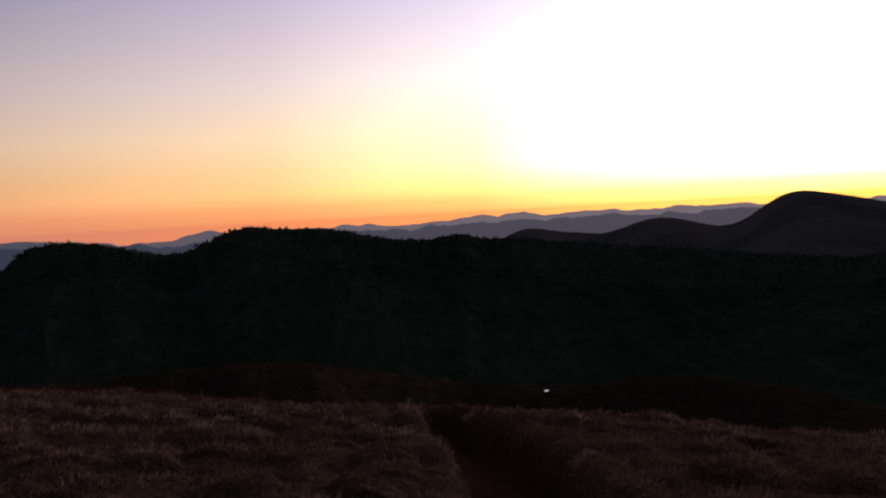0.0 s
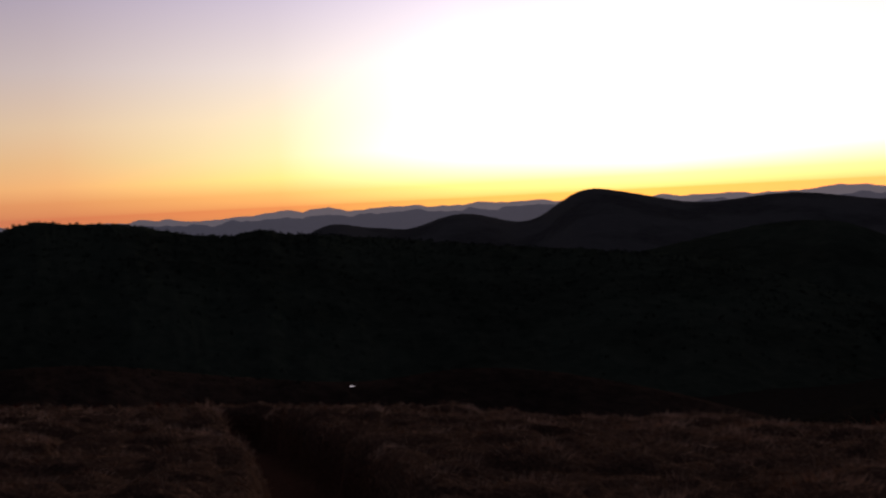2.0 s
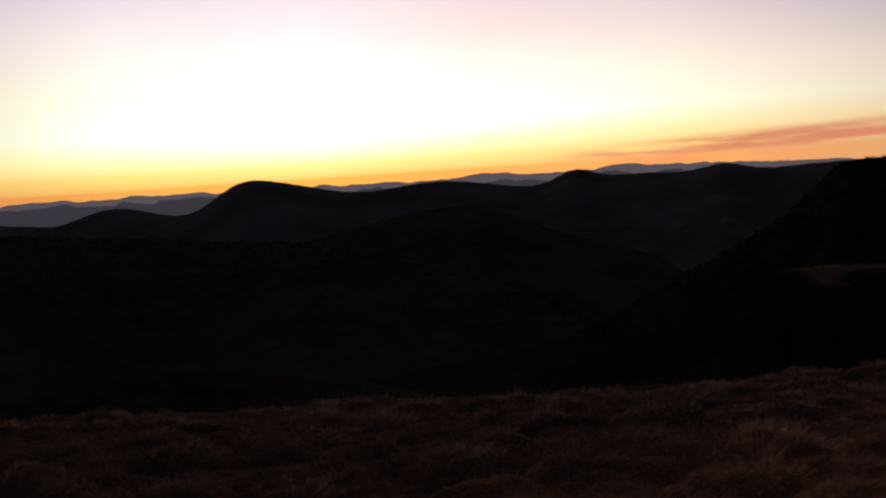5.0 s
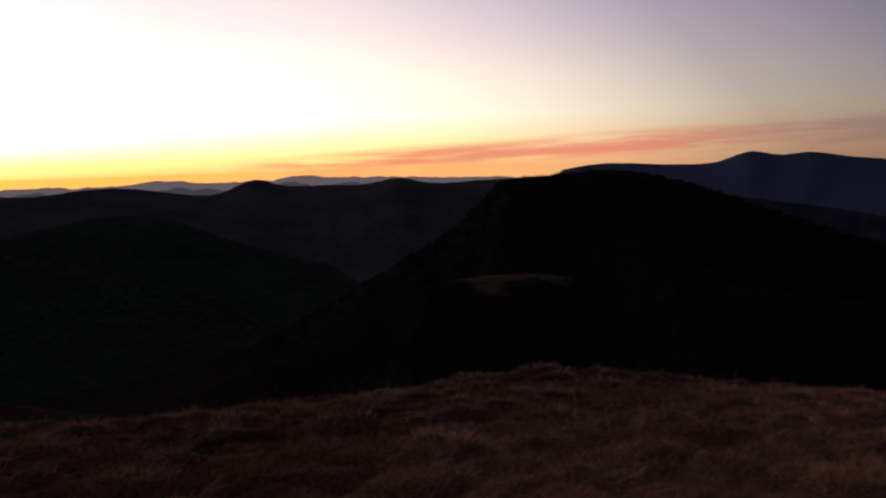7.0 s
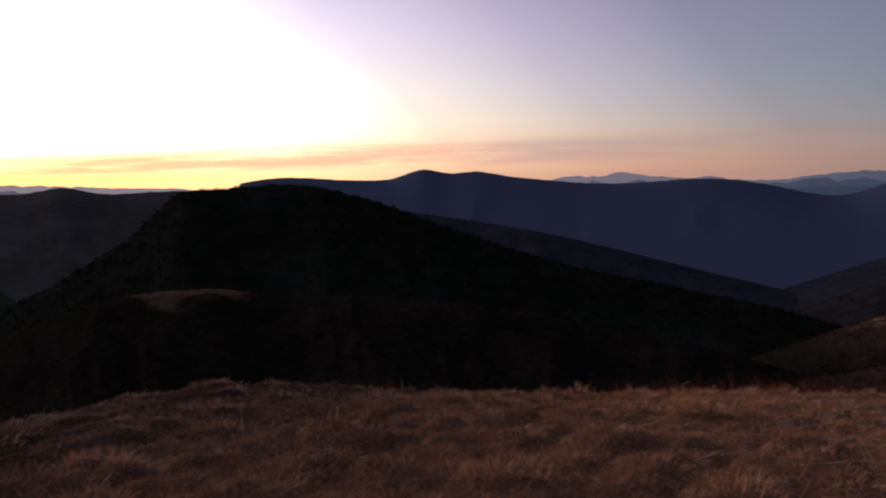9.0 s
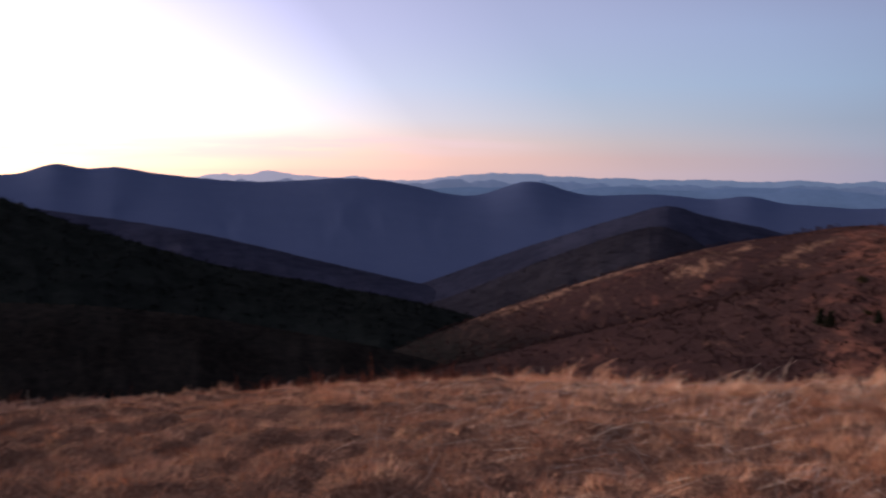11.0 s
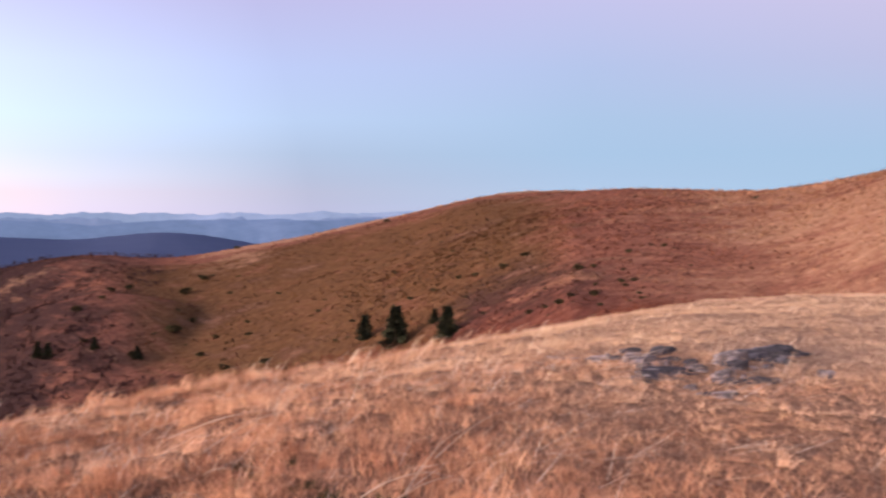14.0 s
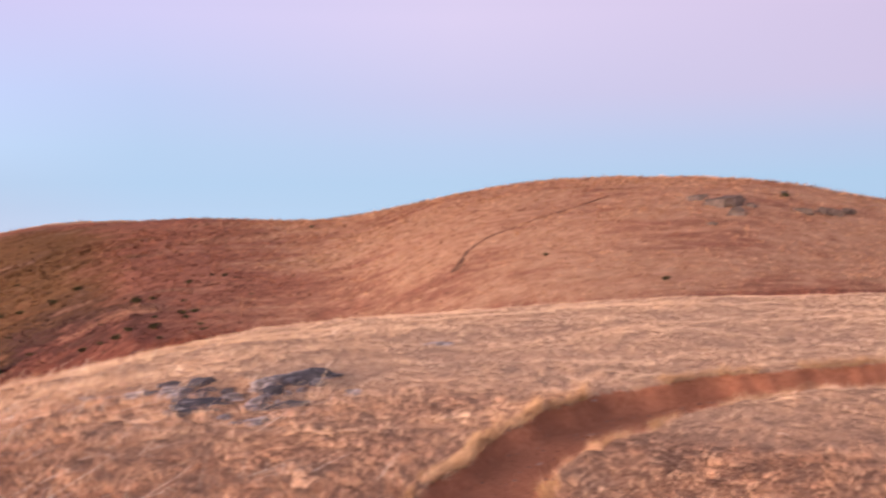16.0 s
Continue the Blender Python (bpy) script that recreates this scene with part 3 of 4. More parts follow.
# ---- mountains ----
def mountain(name, label, a0, a1, at, skyline, front, back, mat, step=0.15, base=-215, spurs=0.25, teeth=0.0, seed=0, hollow=1.0, wander=0.05, flank=0, kind="", category="mountain"):
    """A mountain or range: its skyline by heading, crest at a distance, slopes with spurs to both sides."""
    a = np.arange(a0, a1 + step / 2, step)
    s = np.concatenate([-np.linspace(1, 0.012, 42), np.linspace(0, 1, 8)])
    A, S = np.meshgrid(a, s, indexing="ij")
    crest_r = (at(A) if callable(at) else at) * (1 + wander * fbm(A * 0.12, A * 0 + seed, 3, seed))
    r = crest_r + np.where(S < 0, S * front, S * back)
    x, y = xy_at(A, r)
    top = EYE + crest_r * tan_deg(skyline(A))
    e = 0.10
    shape = 1 - (np.sqrt(S * S + e * e) - e) / (np.sqrt(1 + e * e) - e)
    cut = 1 - np.abs(1 - 2 * np.abs(S))
    relief = 0.45 * spurs * cut * (2 * np.abs(fbm(A * np.mean(crest_r) / (0.3 * front) * 0.05 + 0.5 * value_noise(A * 0.5, S * 2, seed), S * 2.2, 5, seed + 7, 0.5)) - 0.35)
    shape = np.where(S < 0, shape ** hollow, shape)
    z = base + (top - base) * np.clip(shape - relief * (S < -0.02), 0, 1.0)
    if flank:
        # the ups and downs of the crest fade out down the slope
        wide = int(flank / step)
        mean = np.convolve(np.pad(top[:, 0], wide, mode="edge"), np.ones(2 * wide + 1) / (2 * wide + 1), "valid")[:, None]
        z = np.where(S < 0, z - (top - mean) * np.clip(shape, 0, 1) + (top - mean) * np.clip(shape, 0, 1) ** 3, z)
    if teeth:
        z = z + teeth * np.clip(shape, 0, 1) ** 14 * (fbm(A * 6, A * 0 + seed, 3, seed + 40) + 0.6 * value_noise(A * 17, A * 0, seed + 50))
    me = mesh_from(name, np.stack([x, y, z], -1).reshape(-1, 3), grid_faces(len(a), len(s)), mat)
    return tagged(new(name, me), label, category, kind=kind)


def far_line(a):
    """Outline of the far ranges: broad hills with small sharp summits on them."""
    return hills(a, -0.85, [(-25.1, 0.64, 6.1), (-13.9, 0.52, 1.7), (-7.7, 0.43, 4.2), (3.0, 0.48, 6.3), (19.0, 0.44, 12.9), (24.2, 0.14, 14.0), (33.9, 0.31, 2.3), (41, 0.3, 4.0), (47.0, 0.33, 7.2), (79.0, 0.60, 6.8), (92.8, 0.53, 5.6), (106.4, 0.49, 14.0), (131.5, 0.49, 14.0), (-5.85, 0.13, 0.5), (-4.25, 0.14, 0.45), (1.97, 0.13, 0.6), (4.6, 0.11, 0.8), (9.5, 0.10, 1.1), (13.6, 0.08, 0.8), (76.5, 0.15, 0.9), (79.1, 0.17, 0.8), (84.3, 0.16, 0.6), (92, 0.08, 1.2)]) + 0.07 * fbm(a * 0.45, a * 0, 3, 88) + 0.24 * (0.16 - np.abs(fbm(a * 0.55, a * 0, 5, 89, 0.6)))


def wooded_line(a):
    return hills(a, -5.59, [(-22.2, 4.74, 8.7), (-12.1, 1.59, 2.6), (-7.9, 1.82, 4.1), (-0.5, 3.80, 14.0), (0.8, 0.30, 1.0), (20.0, 1.77, 14.0)]) - 0.8 * np.clip((-23.2 - a) / 1.5, 0, 3) - 7.0 * np.clip((a - 27) / 24, 0, 1) ** 1.3


def dome_line(a):
    return hills(a, -3.14, [(5.0, 1.91, 2.9), (12.5, 2.18, 4.0), (19.2, 1.03, 2.2), (21.5, 2.42, 4.2), (30.7, 2.38, 6.7), (39.0, 0.73, 1.5), (41.8, 1.10, 4.9), (8.0, 0.33, 1.3), (47.4, 0.48, 1.5), (54.6, 2.29, 14.0)]) - 6 * np.clip((3.5 - a) / 4, 0, 1)


def blue_line(a):
    return hills(a, -2.80, [(58.2, 1.69, 5.7), (67.6, 0.47, 1.3), (69.4, 1.36, 14.0), (70.8, 0.22, 1.3), (70.8, 1.28, 8.2), (85.2, 1.85, 6.7), (94.4, 1.39, 2.6), (101.4, 1.57, 6.7), (106.8, 0.46, 1.5), (109.7, 0.50, 3.0), (117.5, 1.30, 6.1)]) - 8 * np.clip((57.0 - a) / 3, 0, 1)


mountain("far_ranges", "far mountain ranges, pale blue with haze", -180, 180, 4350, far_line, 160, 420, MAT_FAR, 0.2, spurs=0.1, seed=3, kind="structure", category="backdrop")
mountain("far_hills", "dusky foothills before the far ranges, blue-grey with haze", -34, 150, 4050, lambda a: far_line(a + 3.7) * 0.5 + far_line(a) * 0.5 - 0.30 + 0.5 * (0.16 - np.abs(fbm(a * 0.33, a * 0, 5, 97, 0.6))), 250, 300, MAT_FOOT, 0.2, spurs=0.1, seed=4, kind="structure", category="backdrop")
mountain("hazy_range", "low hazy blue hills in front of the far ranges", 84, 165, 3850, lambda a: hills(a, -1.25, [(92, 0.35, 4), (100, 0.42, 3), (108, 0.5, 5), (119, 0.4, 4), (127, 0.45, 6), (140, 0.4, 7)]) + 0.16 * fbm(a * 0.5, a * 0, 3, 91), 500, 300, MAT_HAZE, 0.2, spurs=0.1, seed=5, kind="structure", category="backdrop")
long_range = mountain("mountain_range", "long wooded mountain range with twin summits, tinted blue for haze", 52, 150, 3300, blue_line, 1800, 400, MAT_BLUE, 0.2, spurs=0.05, teeth=1.5, seed=11, hollow=1.15, wander=0.012, flank=7)
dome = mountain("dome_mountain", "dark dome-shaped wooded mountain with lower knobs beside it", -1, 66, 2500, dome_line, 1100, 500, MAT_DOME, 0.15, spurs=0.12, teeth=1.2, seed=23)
near_ridge = mountain("wooded_ridge", "near black wooded ridge with a ragged treeline", -48, 58, 1300, wooded_line, 650, 400, MAT_RIDGE, 0.1, spurs=0.1, teeth=3.0, seed=31)
mountain("wooded_hill", "dark rounded wooded hill in the valley", 12, 56, 1700, lambda a: eased(a, [(12, -9), (19, -4.8), (26, -3.0), (31, -2.2), (33.5, -2.3), (38, -4.0), (46, -6.3), (56, -9)]), 700, 400, MAT_RIDGE, 0.15, teeth=1.5, seed=37)
near_hill = mountain("wooded_hill", "dark wooded hill that falls in a long spur", 40, 98, 1000, lambda a: eased(a, [(40, -9.5), (45, -6.8), (48.4, -5.0), (51, -3.3), (53.5, -1.1), (56, -0.8), (61.5, -0.75), (64, -1.4), (69, -3.2), (76, -5.4), (82, -6.6), (91, -8.5), (98, -11)]), 480, 300, MAT_WOODS, 0.12, spurs=0.12, teeth=1.5, seed=43)
long_spur = mountain("wooded_spur", "dark wooded mountain spur, tinted purple for haze", 62, 104, lambda a: 1900 - 20 * (a - 62), lambda a: eased(a, [(62, -1.3), (66, -2.1), (74, -3.4), (83, -5.5), (90, -7.2), (97, -8.8), (104, -10.5)]), 700, 400, MAT_MID, 0.15, teeth=1.0, seed=47)
blue_ridge = mountain("wooded_ridge", "brown wooded ridge with a pointed summit, tinted blue for haze", 76, 118, 1450, lambda a: eased(a, [(76, -12), (82, -9.4), (88, -6.8), (91, -5.6), (94, -4.5), (97, -3.5), (100, -2.5), (102.6, -1.9), (104.5, -2.4), (108, -3.1), (111, -4), (118, -7)]), 950, 400, MAT_MID, 0.12, spurs=0.3, teeth=1.0, seed=53)
front_ridge = mountain("wooded_ridge", "dark brown wooded ridge before the pointed summit, faintly tinted for haze", 80, 116, 1150, lambda a: eased(a, [(80, -10.5), (86, -8.6), (90, -7.3), (93.5, -5.9), (96.1, -4.85), (98.5, -3.95), (100.4, -3.35), (102.1, -3.05), (103.4, -3.5), (105, -4.4), (108, -5.8), (116, -9)]), 620, 250, MAT_NEAR, 0.12, spurs=0.2, teeth=1.2, seed=57)
meadow_shoulder = mountain("hill_shoulder", "low dark shoulder with a pale meadow on top", 30, 97, 430, lambda a: eased(a, [(30, -14), (42, -9.6), (46, -7.9), (50, -6.8), (54, -6.5), (60, -6.95), (70, -7.7), (80, -9.3), (90, -11.5), (97, -14)]), 260, 200, MAT_SHOULDER, 0.15, base=-150, teeth=0.25, seed=61)
brush_shoulder = mountain("hill_shoulder", "low dark shoulder overgrown with rusty brush", -42, 32, 230, lambda a: eased(a, [(-42, -11), (-25, -8.6), (-9, -8.2), (-1, -9.6), (6, -10.4), (13, -10.0), (22, -11.2), (32, -14)]), 150, 130, MAT_BRUSH, 0.15, base=-90, teeth=0.15, seed=67)
WOODED = [(near_ridge, 4200, 11.0), (near_hill, 3000, 9.0), (meadow_shoulder, 1600, 3.0), (brush_shoulder, 1400, 1.2), (long_range, 3000, 5.0), (long_spur, 3400, 5.0), (blue_ridge, 3600, 4.5), (front_ridge, 3600, 4.5), (dome, 2200, 5.0)]


# ---- grass and brush ----
RNG = np.random.default_rng(7)


def blade_mesh(name, x, y, z, length, width, lean, droop, facing, mat, tone=None):
    """Tapered blades of two segments, bending over: arrays with one entry a blade."""
    n = len(x)
    out = np.stack([np.cos(facing), np.sin(facing), np.zeros(n)], -1)
    side = np.stack([-np.sin(facing + 0.9), np.cos(facing + 0.9), np.zeros(n)], -1)
    up = np.array([0, 0, 1.0])
    base = np.stack([x, y, z], -1)
    one = base + length[:, None] * 0.55 * (np.cos(lean)[:, None] * up + np.sin(lean)[:, None] * out)
    low = lean + droop
    tip = one + length[:, None] * 0.45 * (np.cos(low)[:, None] * up + np.sin(low)[:, None] * out)
    w = width[:, None] * 0.5 * side
    verts = np.stack([base - w, base + w, one - 0.75 * w, one + 0.75 * w, tip], 1).reshape(-1, 3)
    k = 5 * np.arange(n)[:, None, None]
    faces = (k + np.array([[0, 1, 3], [0, 3, 2], [2, 3, 4]])[None]).reshape(-1, 3)
    me = mesh_from(name, verts, faces, mat, smooth=False)
    own = np.repeat(np.full(n, 0.3) if tone is None else tone, 5)
    me.attributes.new("tone", "FLOAT", "POINT").data.foreach_set("value", np.ascontiguousarray(own, dtype=np.float32))
    return me


def tufts(count, each, a0, a1, r0, r1, spread, power=1.0):
    """Blade roots in tufts over a stretch of the plan: place, the way out from the tuft's middle, how far out, the tuft's size, distance."""
    a = RNG.uniform(a0, a1, count)
    r = r0 + (r1 - r0) * RNG.uniform(0, 1, count) ** power
    x, y = xy_at(a, r)
    size = RNG.uniform(0.55, 1.5, count)
    rep = np.repeat(np.arange(count), each)
    gx, gy = RNG.normal(0, 1, (2, len(rep)))
    s = spread * size[rep] * np.clip(r[rep] / 12, 0.8, 2.5)
    return x[rep] + gx * s, y[rep] + gy * s, np.arctan2(gy, gx), np.hypot(gx, gy), size[rep], r[rep]


def sward(count, each, a0, a1, r1, spread, low, power=1.0, r0=4.0):
    """Roots, sizes and bent of the blades: they stand on the tussocks, bend out from each middle and leave the clefts bare."""
    x, y, turn, out, size, r = tufts(count, each, a0, a1, r0, r1, spread, power)
    gap, a = trail_gap(x, y), heading_of(x, y)
    big = RNG.uniform(0, 1, len(x)) < np.interp(a, [-30, 80, 125, 150], [0.85, 0.85, 0.5, 0.15])
    d, way, own = (np.where(big, u, v) for u, v in zip(cells(x, y, 0.52, 31), cells(x, y, 0.21, 37)))
    keep = (gap > np.interp(y, [-4, 4], [0.37, 0.41])) & (bare_rock(x, y) > 0.85) & (d < RNG.uniform(0.6, 1.05, len(x)) + np.interp(a, [80, 100, 125, 150], [-0.27, -0.2, 0.0, 0.15]))
    calm = 0.7 + 0.6 * np.clip(value_noise(x / 1.4, y / 1.4, 81) + 0.5, 0, 1)
    flat = np.interp(a, [-30, 50, 90, 112, 130, 148, 162, 190], [0.4, 0.4, 0.55, 0.9, 0.88, 0.58, 0.42, 0.4])
    length = low * (0.6 + 0.7 * own) * calm * flat * RNG.uniform(0.6, 1.25, len(x))
    lean = np.clip(0.12 + 1.25 * d * np.interp(a, [95, 115, 130, 145], [1.0, 0.5, 0.55, 1.0]) + RNG.normal(0, 0.2, len(x)), 0.0, 1.45)
    length = length * np.where(gap < 0.56, 1.4, 1.0)
    return [v[keep] for v in (x, y, way + RNG.normal(0, 0.5, len(x)), lean, length, r, own)]


def make_grass():
    sets = [sward(14000, 12, -29, 122, 20, 0.075, 0.19), sward(11000, 9, -29, 122, 20, 0.2, 0.12), sward(13000, 13, 116, 188, 46, 0.07, 0.17, 1.3), sward(10000, 10, 120, 188, 46, 0.15, 0.11, 1.2), sward(1700, 12, -120, 240, 4.3, 0.09, 0.14, 0.6, 0.3), sward(2200, 12, 188, 331, 14, 0.12, 0.15, 0.7)]
    x, y, turn, lean, length, r, own = (np.concatenate(v) for v in zip(*sets))
    n = len(x)
    width = np.maximum(0.004, 0.0005 * r) * RNG.uniform(0.7, 1.5, n)
    me = blade_mesh("grass", x, y, ground_z(x, y) - 0.01, length, width, lean, RNG.uniform(0.2, 0.8, n), turn, MAT_GRASS, own)
    tagged(new("grass", me), "dry tan matted mountain grass in lumpy tufts", "grass", kind="stuff")


def make_moss():
    """A few dark green cushions low in the grass."""
    x, y, turn, out, size, r = tufts(34, 36, 117, 129, 4.8, 7.2, 0.035)
    keep = value_noise(x / 0.8, y / 0.8, 17) > 0.08
    x, y, turn, out = x[keep], y[keep], turn[keep], out[keep]
    n = len(x)
    me = blade_mesh("ground_cover", x, y, ground_z(x, y) + 0.03, RNG.uniform(0.04, 0.09, n), RNG.uniform(0.006, 0.012, n), np.clip(0.3 * out, 0, 1.2), RNG.uniform(0.2, 0.8, n), turn, MAT_LEAF)
    tagged(new("ground_cover", me), "dark green low ground cover between the grass", "ground cover", kind="stuff")


def make_stalks():
    x, y, turn, out, size, r = tufts(900, 3, -29, 152, 5, 22, 0.12, 0.8)
    keep = (trail_gap(x, y) > 0.6) & (bare_rock(x, y) > 1.15) & (RNG.uniform(0, 1, len(x)) < np.interp(heading_of(x, y), [88, 116, 136, 144], [0.03, 0.9, 0.9, 0.12]))
    x, y, turn, size, r = (v[keep] for v in (x, y, turn, size, r))
    n = len(x)
    # fallen ones, and feathery heads along the brow, all bent by the same wind
    fx, fy, *_, fr = tufts(520, 3, 84, 150, 4.4, 12, 0.25, 0.9)
    clear = (trail_gap(fx, fy) > 0.6) & (bare_rock(fx, fy) > 1.1)
    fx, fy, fr = fx[clear], fy[clear], fr[clear]
    fallen = blade_mesh("fallen_stalks", fx, fy, ground_z(fx, fy) + np.interp(heading_of(fx, fy), [88, 108, 134, 150], [0.07, 0.15, 0.15, 0.06]), RNG.uniform(0.16, 0.5, len(fx)), np.maximum(0.005, 0.0007 * fr), RNG.uniform(1.15, 1.6, len(fx)), RNG.uniform(-0.15, 0.25, len(fx)), RNG.uniform(-3.2, 3.2, len(fx)), MAT_STALK, RNG.uniform(0.2, 0.9, len(fx)))
    tagged(new("fallen_stalks", fallen), "bleached broken stalks lying on the grass", "dry stalks", kind="stuff")
    wa, tall = np.repeat(RNG.uniform(92, 136, 46), 16), np.repeat(RNG.uniform(0.4, 1.05, 46), 16)
    wx, wy = xy_at(wa, 3.2 / -tan_deg(eased(wa, BROW)) + np.repeat(RNG.uniform(-1.5, 1.0, 46), 16))
    wx, wy = wx + RNG.normal(0, 0.06, len(wx)), wy + RNG.normal(0, 0.06, len(wx))
    wisps = blade_mesh("grass_wisps", wx, wy, ground_z(wx, wy), RNG.uniform(0.3, 0.62, len(wx)) * tall, np.full(len(wx), 0.009), RNG.uniform(0.1, 0.6, len(wx)), RNG.uniform(0.6, 1.3, len(wx)), RNG.normal(-1.95, 0.35, len(wx)), MAT_GRASS, np.full(len(wx), 0.6))
    tagged(new("grass_wisps", wisps), "feathery wisps of tall dry grass along the brow", "grass", kind="stuff")
    me = blade_mesh("dry_stalks", x, y, ground_z(x, y), RNG.uniform(0.2, 0.46, n) * size, np.maximum(0.005, 0.0007 * r) * RNG.uniform(0.6, 1.3, n),
                    RNG.uniform(0.25, 0.9, n), RNG.uniform(0.3, 1.1, n), RNG.normal(-2.3, 0.6, n), MAT_STALK)
    tagged(new("dry_stalks", me), "bleached bent stalks standing out of the grass", "dry stalks", kind="stuff")


def make_brush():
    x, y, turn, out, size, r = tufts(4000, 12, -30, 130, 17, 48, 0.3, 1.0)
    keep = value_noise(x / 6, y / 6, 93) > -0.12
    x, y, turn, size, r = (v[keep] for v in (x, y, turn, size, r))
    tall = RNG.uniform(0.18, 0.5, len(x)) * size * np.interp(heading_of(x, y), [0, 60, 85, 120, 132], [0.45, 0.55, 1, 0.9, 0.6])
    # thicker bushes where the slope drops out of sight
    bx, by, bt, bo, bs, br = tufts(1100, 70, 84, 148, 0.0, 10.0, 0.3)
    ba = heading_of(bx, by)
    bx, by = xy_at(ba, br + np.interp(ba, [84, 118, 134, 148], [16.5, 19.5, 24, 32]))
    keep = value_noise(bx / 3.2, by / 3.2, 95) > np.interp(ba, [84, 95, 130, 148], [0.15, -0.08, -0.05, 0.1])
    x, y, turn = np.concatenate([x, bx[keep]]), np.concatenate([y, by[keep]]), np.concatenate([turn, bt[keep]])
    tall = np.concatenate([tall, (RNG.uniform(0.22, 0.48, len(bx)) * bs * np.clip(1.15 - 0.35 * bo, 0.3, 1))[keep]])
    n = len(x)
    me = blade_mesh("brush", x, y, ground_z(x, y), tall, RNG.uniform(0.012, 0.035, n),
                    np.abs(RNG.normal(0.35, 0.35, n)), RNG.uniform(0.0, 0.9, n), turn + RNG.normal(0, 1.2, n), MAT_RUST)
    tagged(new("brush", me), "rusty red twiggy brush below the grassy brow", "brush", kind="stuff")


def make_fringe():
    """Ochre grass that hangs over both edges of the trail."""
    p = np.array(TRAIL)
    p = p[p[:, 1] < -2]
    k = RNG.integers(0, len(p) - 1, 15000)
    k = k[RNG.uniform(0, 1, len(k)) < np.hypot(*(p[k + 1] - p[k]).T) / 1.6]
    u = RNG.uniform(0, 1, (len(k), 1))
    way = p[k + 1] - p[k]
    way = way / np.hypot(way[:, :1], way[:, 1:])
    side = np.where(RNG.uniform(0, 1, len(k)) < 0.6, 1.0, -1.0)
    out = np.stack([-way[:, 1], way[:, 0]], -1) * side[:, None]
    mid = p[k] * (1 - u) + p[k + 1] * u
    x, y = mid[:, 0], mid[:, 1]
    for _ in range(4):                  # slide each root out to the worn edge
        step = 0.39 + RNG.uniform(-0.02, 0.10, len(x)) - trail_gap(x, y)
        x, y = x + out[:, 0] * step * 0.8, y + out[:, 1] * step * 0.8
    keep = (trail_gap(x, y) > 0.33) & (value_noise(x * 1.6, y * 1.6, 83) > -0.22)
    x, y, out = x[keep], y[keep], out[keep]
    n = len(x)
    tuft = 0.6 + 0.8 * (value_noise(x * 6, y * 6, 84) + 0.5)
    me = blade_mesh("trail_fringe", x, y, ground_z(x, y), RNG.uniform(0.07, 0.15, n) * tuft, RNG.uniform(0.004, 0.008, n), RNG.uniform(0.3, 1.1, n), RNG.uniform(0.4, 1.2, n), np.arctan2(-out[:, 1], -out[:, 0]) + RNG.normal(0, 0.6, n), MAT_FRINGE, RNG.uniform(0.1, 0.9, n))
    tagged(new("trail_fringe", me), "ochre grass hanging over the edges of the trail", "grass", kind="stuff")


def make_heath_tufts():
    x, y, turn, out, size, r = (np.concatenate(v) for v in zip(tufts(20000, 4, 86, 188, 46, 440, 0.4, 1.25), tufts(11000, 5, 128, 188, 60, 240, 0.35, 1.0)))
    n = len(x)
    big = np.clip(r / 150, 0.4, 1.5)
    me = blade_mesh("heath_tufts", x, y, ground_z(x, y) - 0.05, RNG.uniform(0.25, 0.6, n) * size * big, RNG.uniform(0.12, 0.35, n) * big,
                    RNG.uniform(0.2, 1.1, n), RNG.uniform(0.2, 0.9, n), turn + RNG.normal(0, 1.2, n), MAT_TUFT)
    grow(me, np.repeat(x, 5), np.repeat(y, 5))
    tagged(new("heath_tufts", me), "tufts of heath and dry grass on the hillside", "heath", kind="stuff")


# ---- rocks ----
def rock_material(name, dark, mid, pale, much):
    """Layered rock: dark and weathered, with lichen over part of it."""
    m, n, bsdf, p = material(name)
    fine, wide = n.noise(p, 14.0, 6, 0.7), n.noise(p, 3.0, 4)
    layer = n.add("ShaderNodeMapping")
    n.plug(layer.inputs[0], p)
    layer.inputs["Scale"].default_value = (1.5, 1.5, 24.0)
    bands = n.noise(layer.outputs[0], 1.0, 3, 0.6)
    colour = n.mix(n.span(wide, 0.58 - much, 0.68 - much), n.ramp(fine, [(0.3, dark), (0.7, mid)]), n.ramp(fine, [(0.3, mid), (0.7, pale)]))
    colour = n.mix(n.span(bands, 0.52, 0.62, 0.0, 0.6), colour, (*dark, 1.0))
    finish(n, bsdf, colour, 0.95, n.math("ADD", fine, n.math("ADD", wide, bands)), 0.06, 0.0)
    return m


MAT_ROCK = rock_material("dark_slate", (0.046, 0.042, 0.043), (0.135, 0.121, 0.121), (0.30, 0.27, 0.262), 0.07)
MAT_PALE = rock_material("lichened_rock", (0.09, 0.073, 0.065), (0.24, 0.20, 0.182), (0.48, 0.41, 0.375), 0.16)
MAT_STONE = blades("pale_stone", (0.12, 0.055, 0.035), (0.27, 0.15, 0.10), (0.46, 0.36, 0.29), 2.0)
MAT_CRAG = woods("weathered_crag", (0.06, 0.045, 0.036), (0.17, 0.125, 0.10), 1.2, relief=0.2)
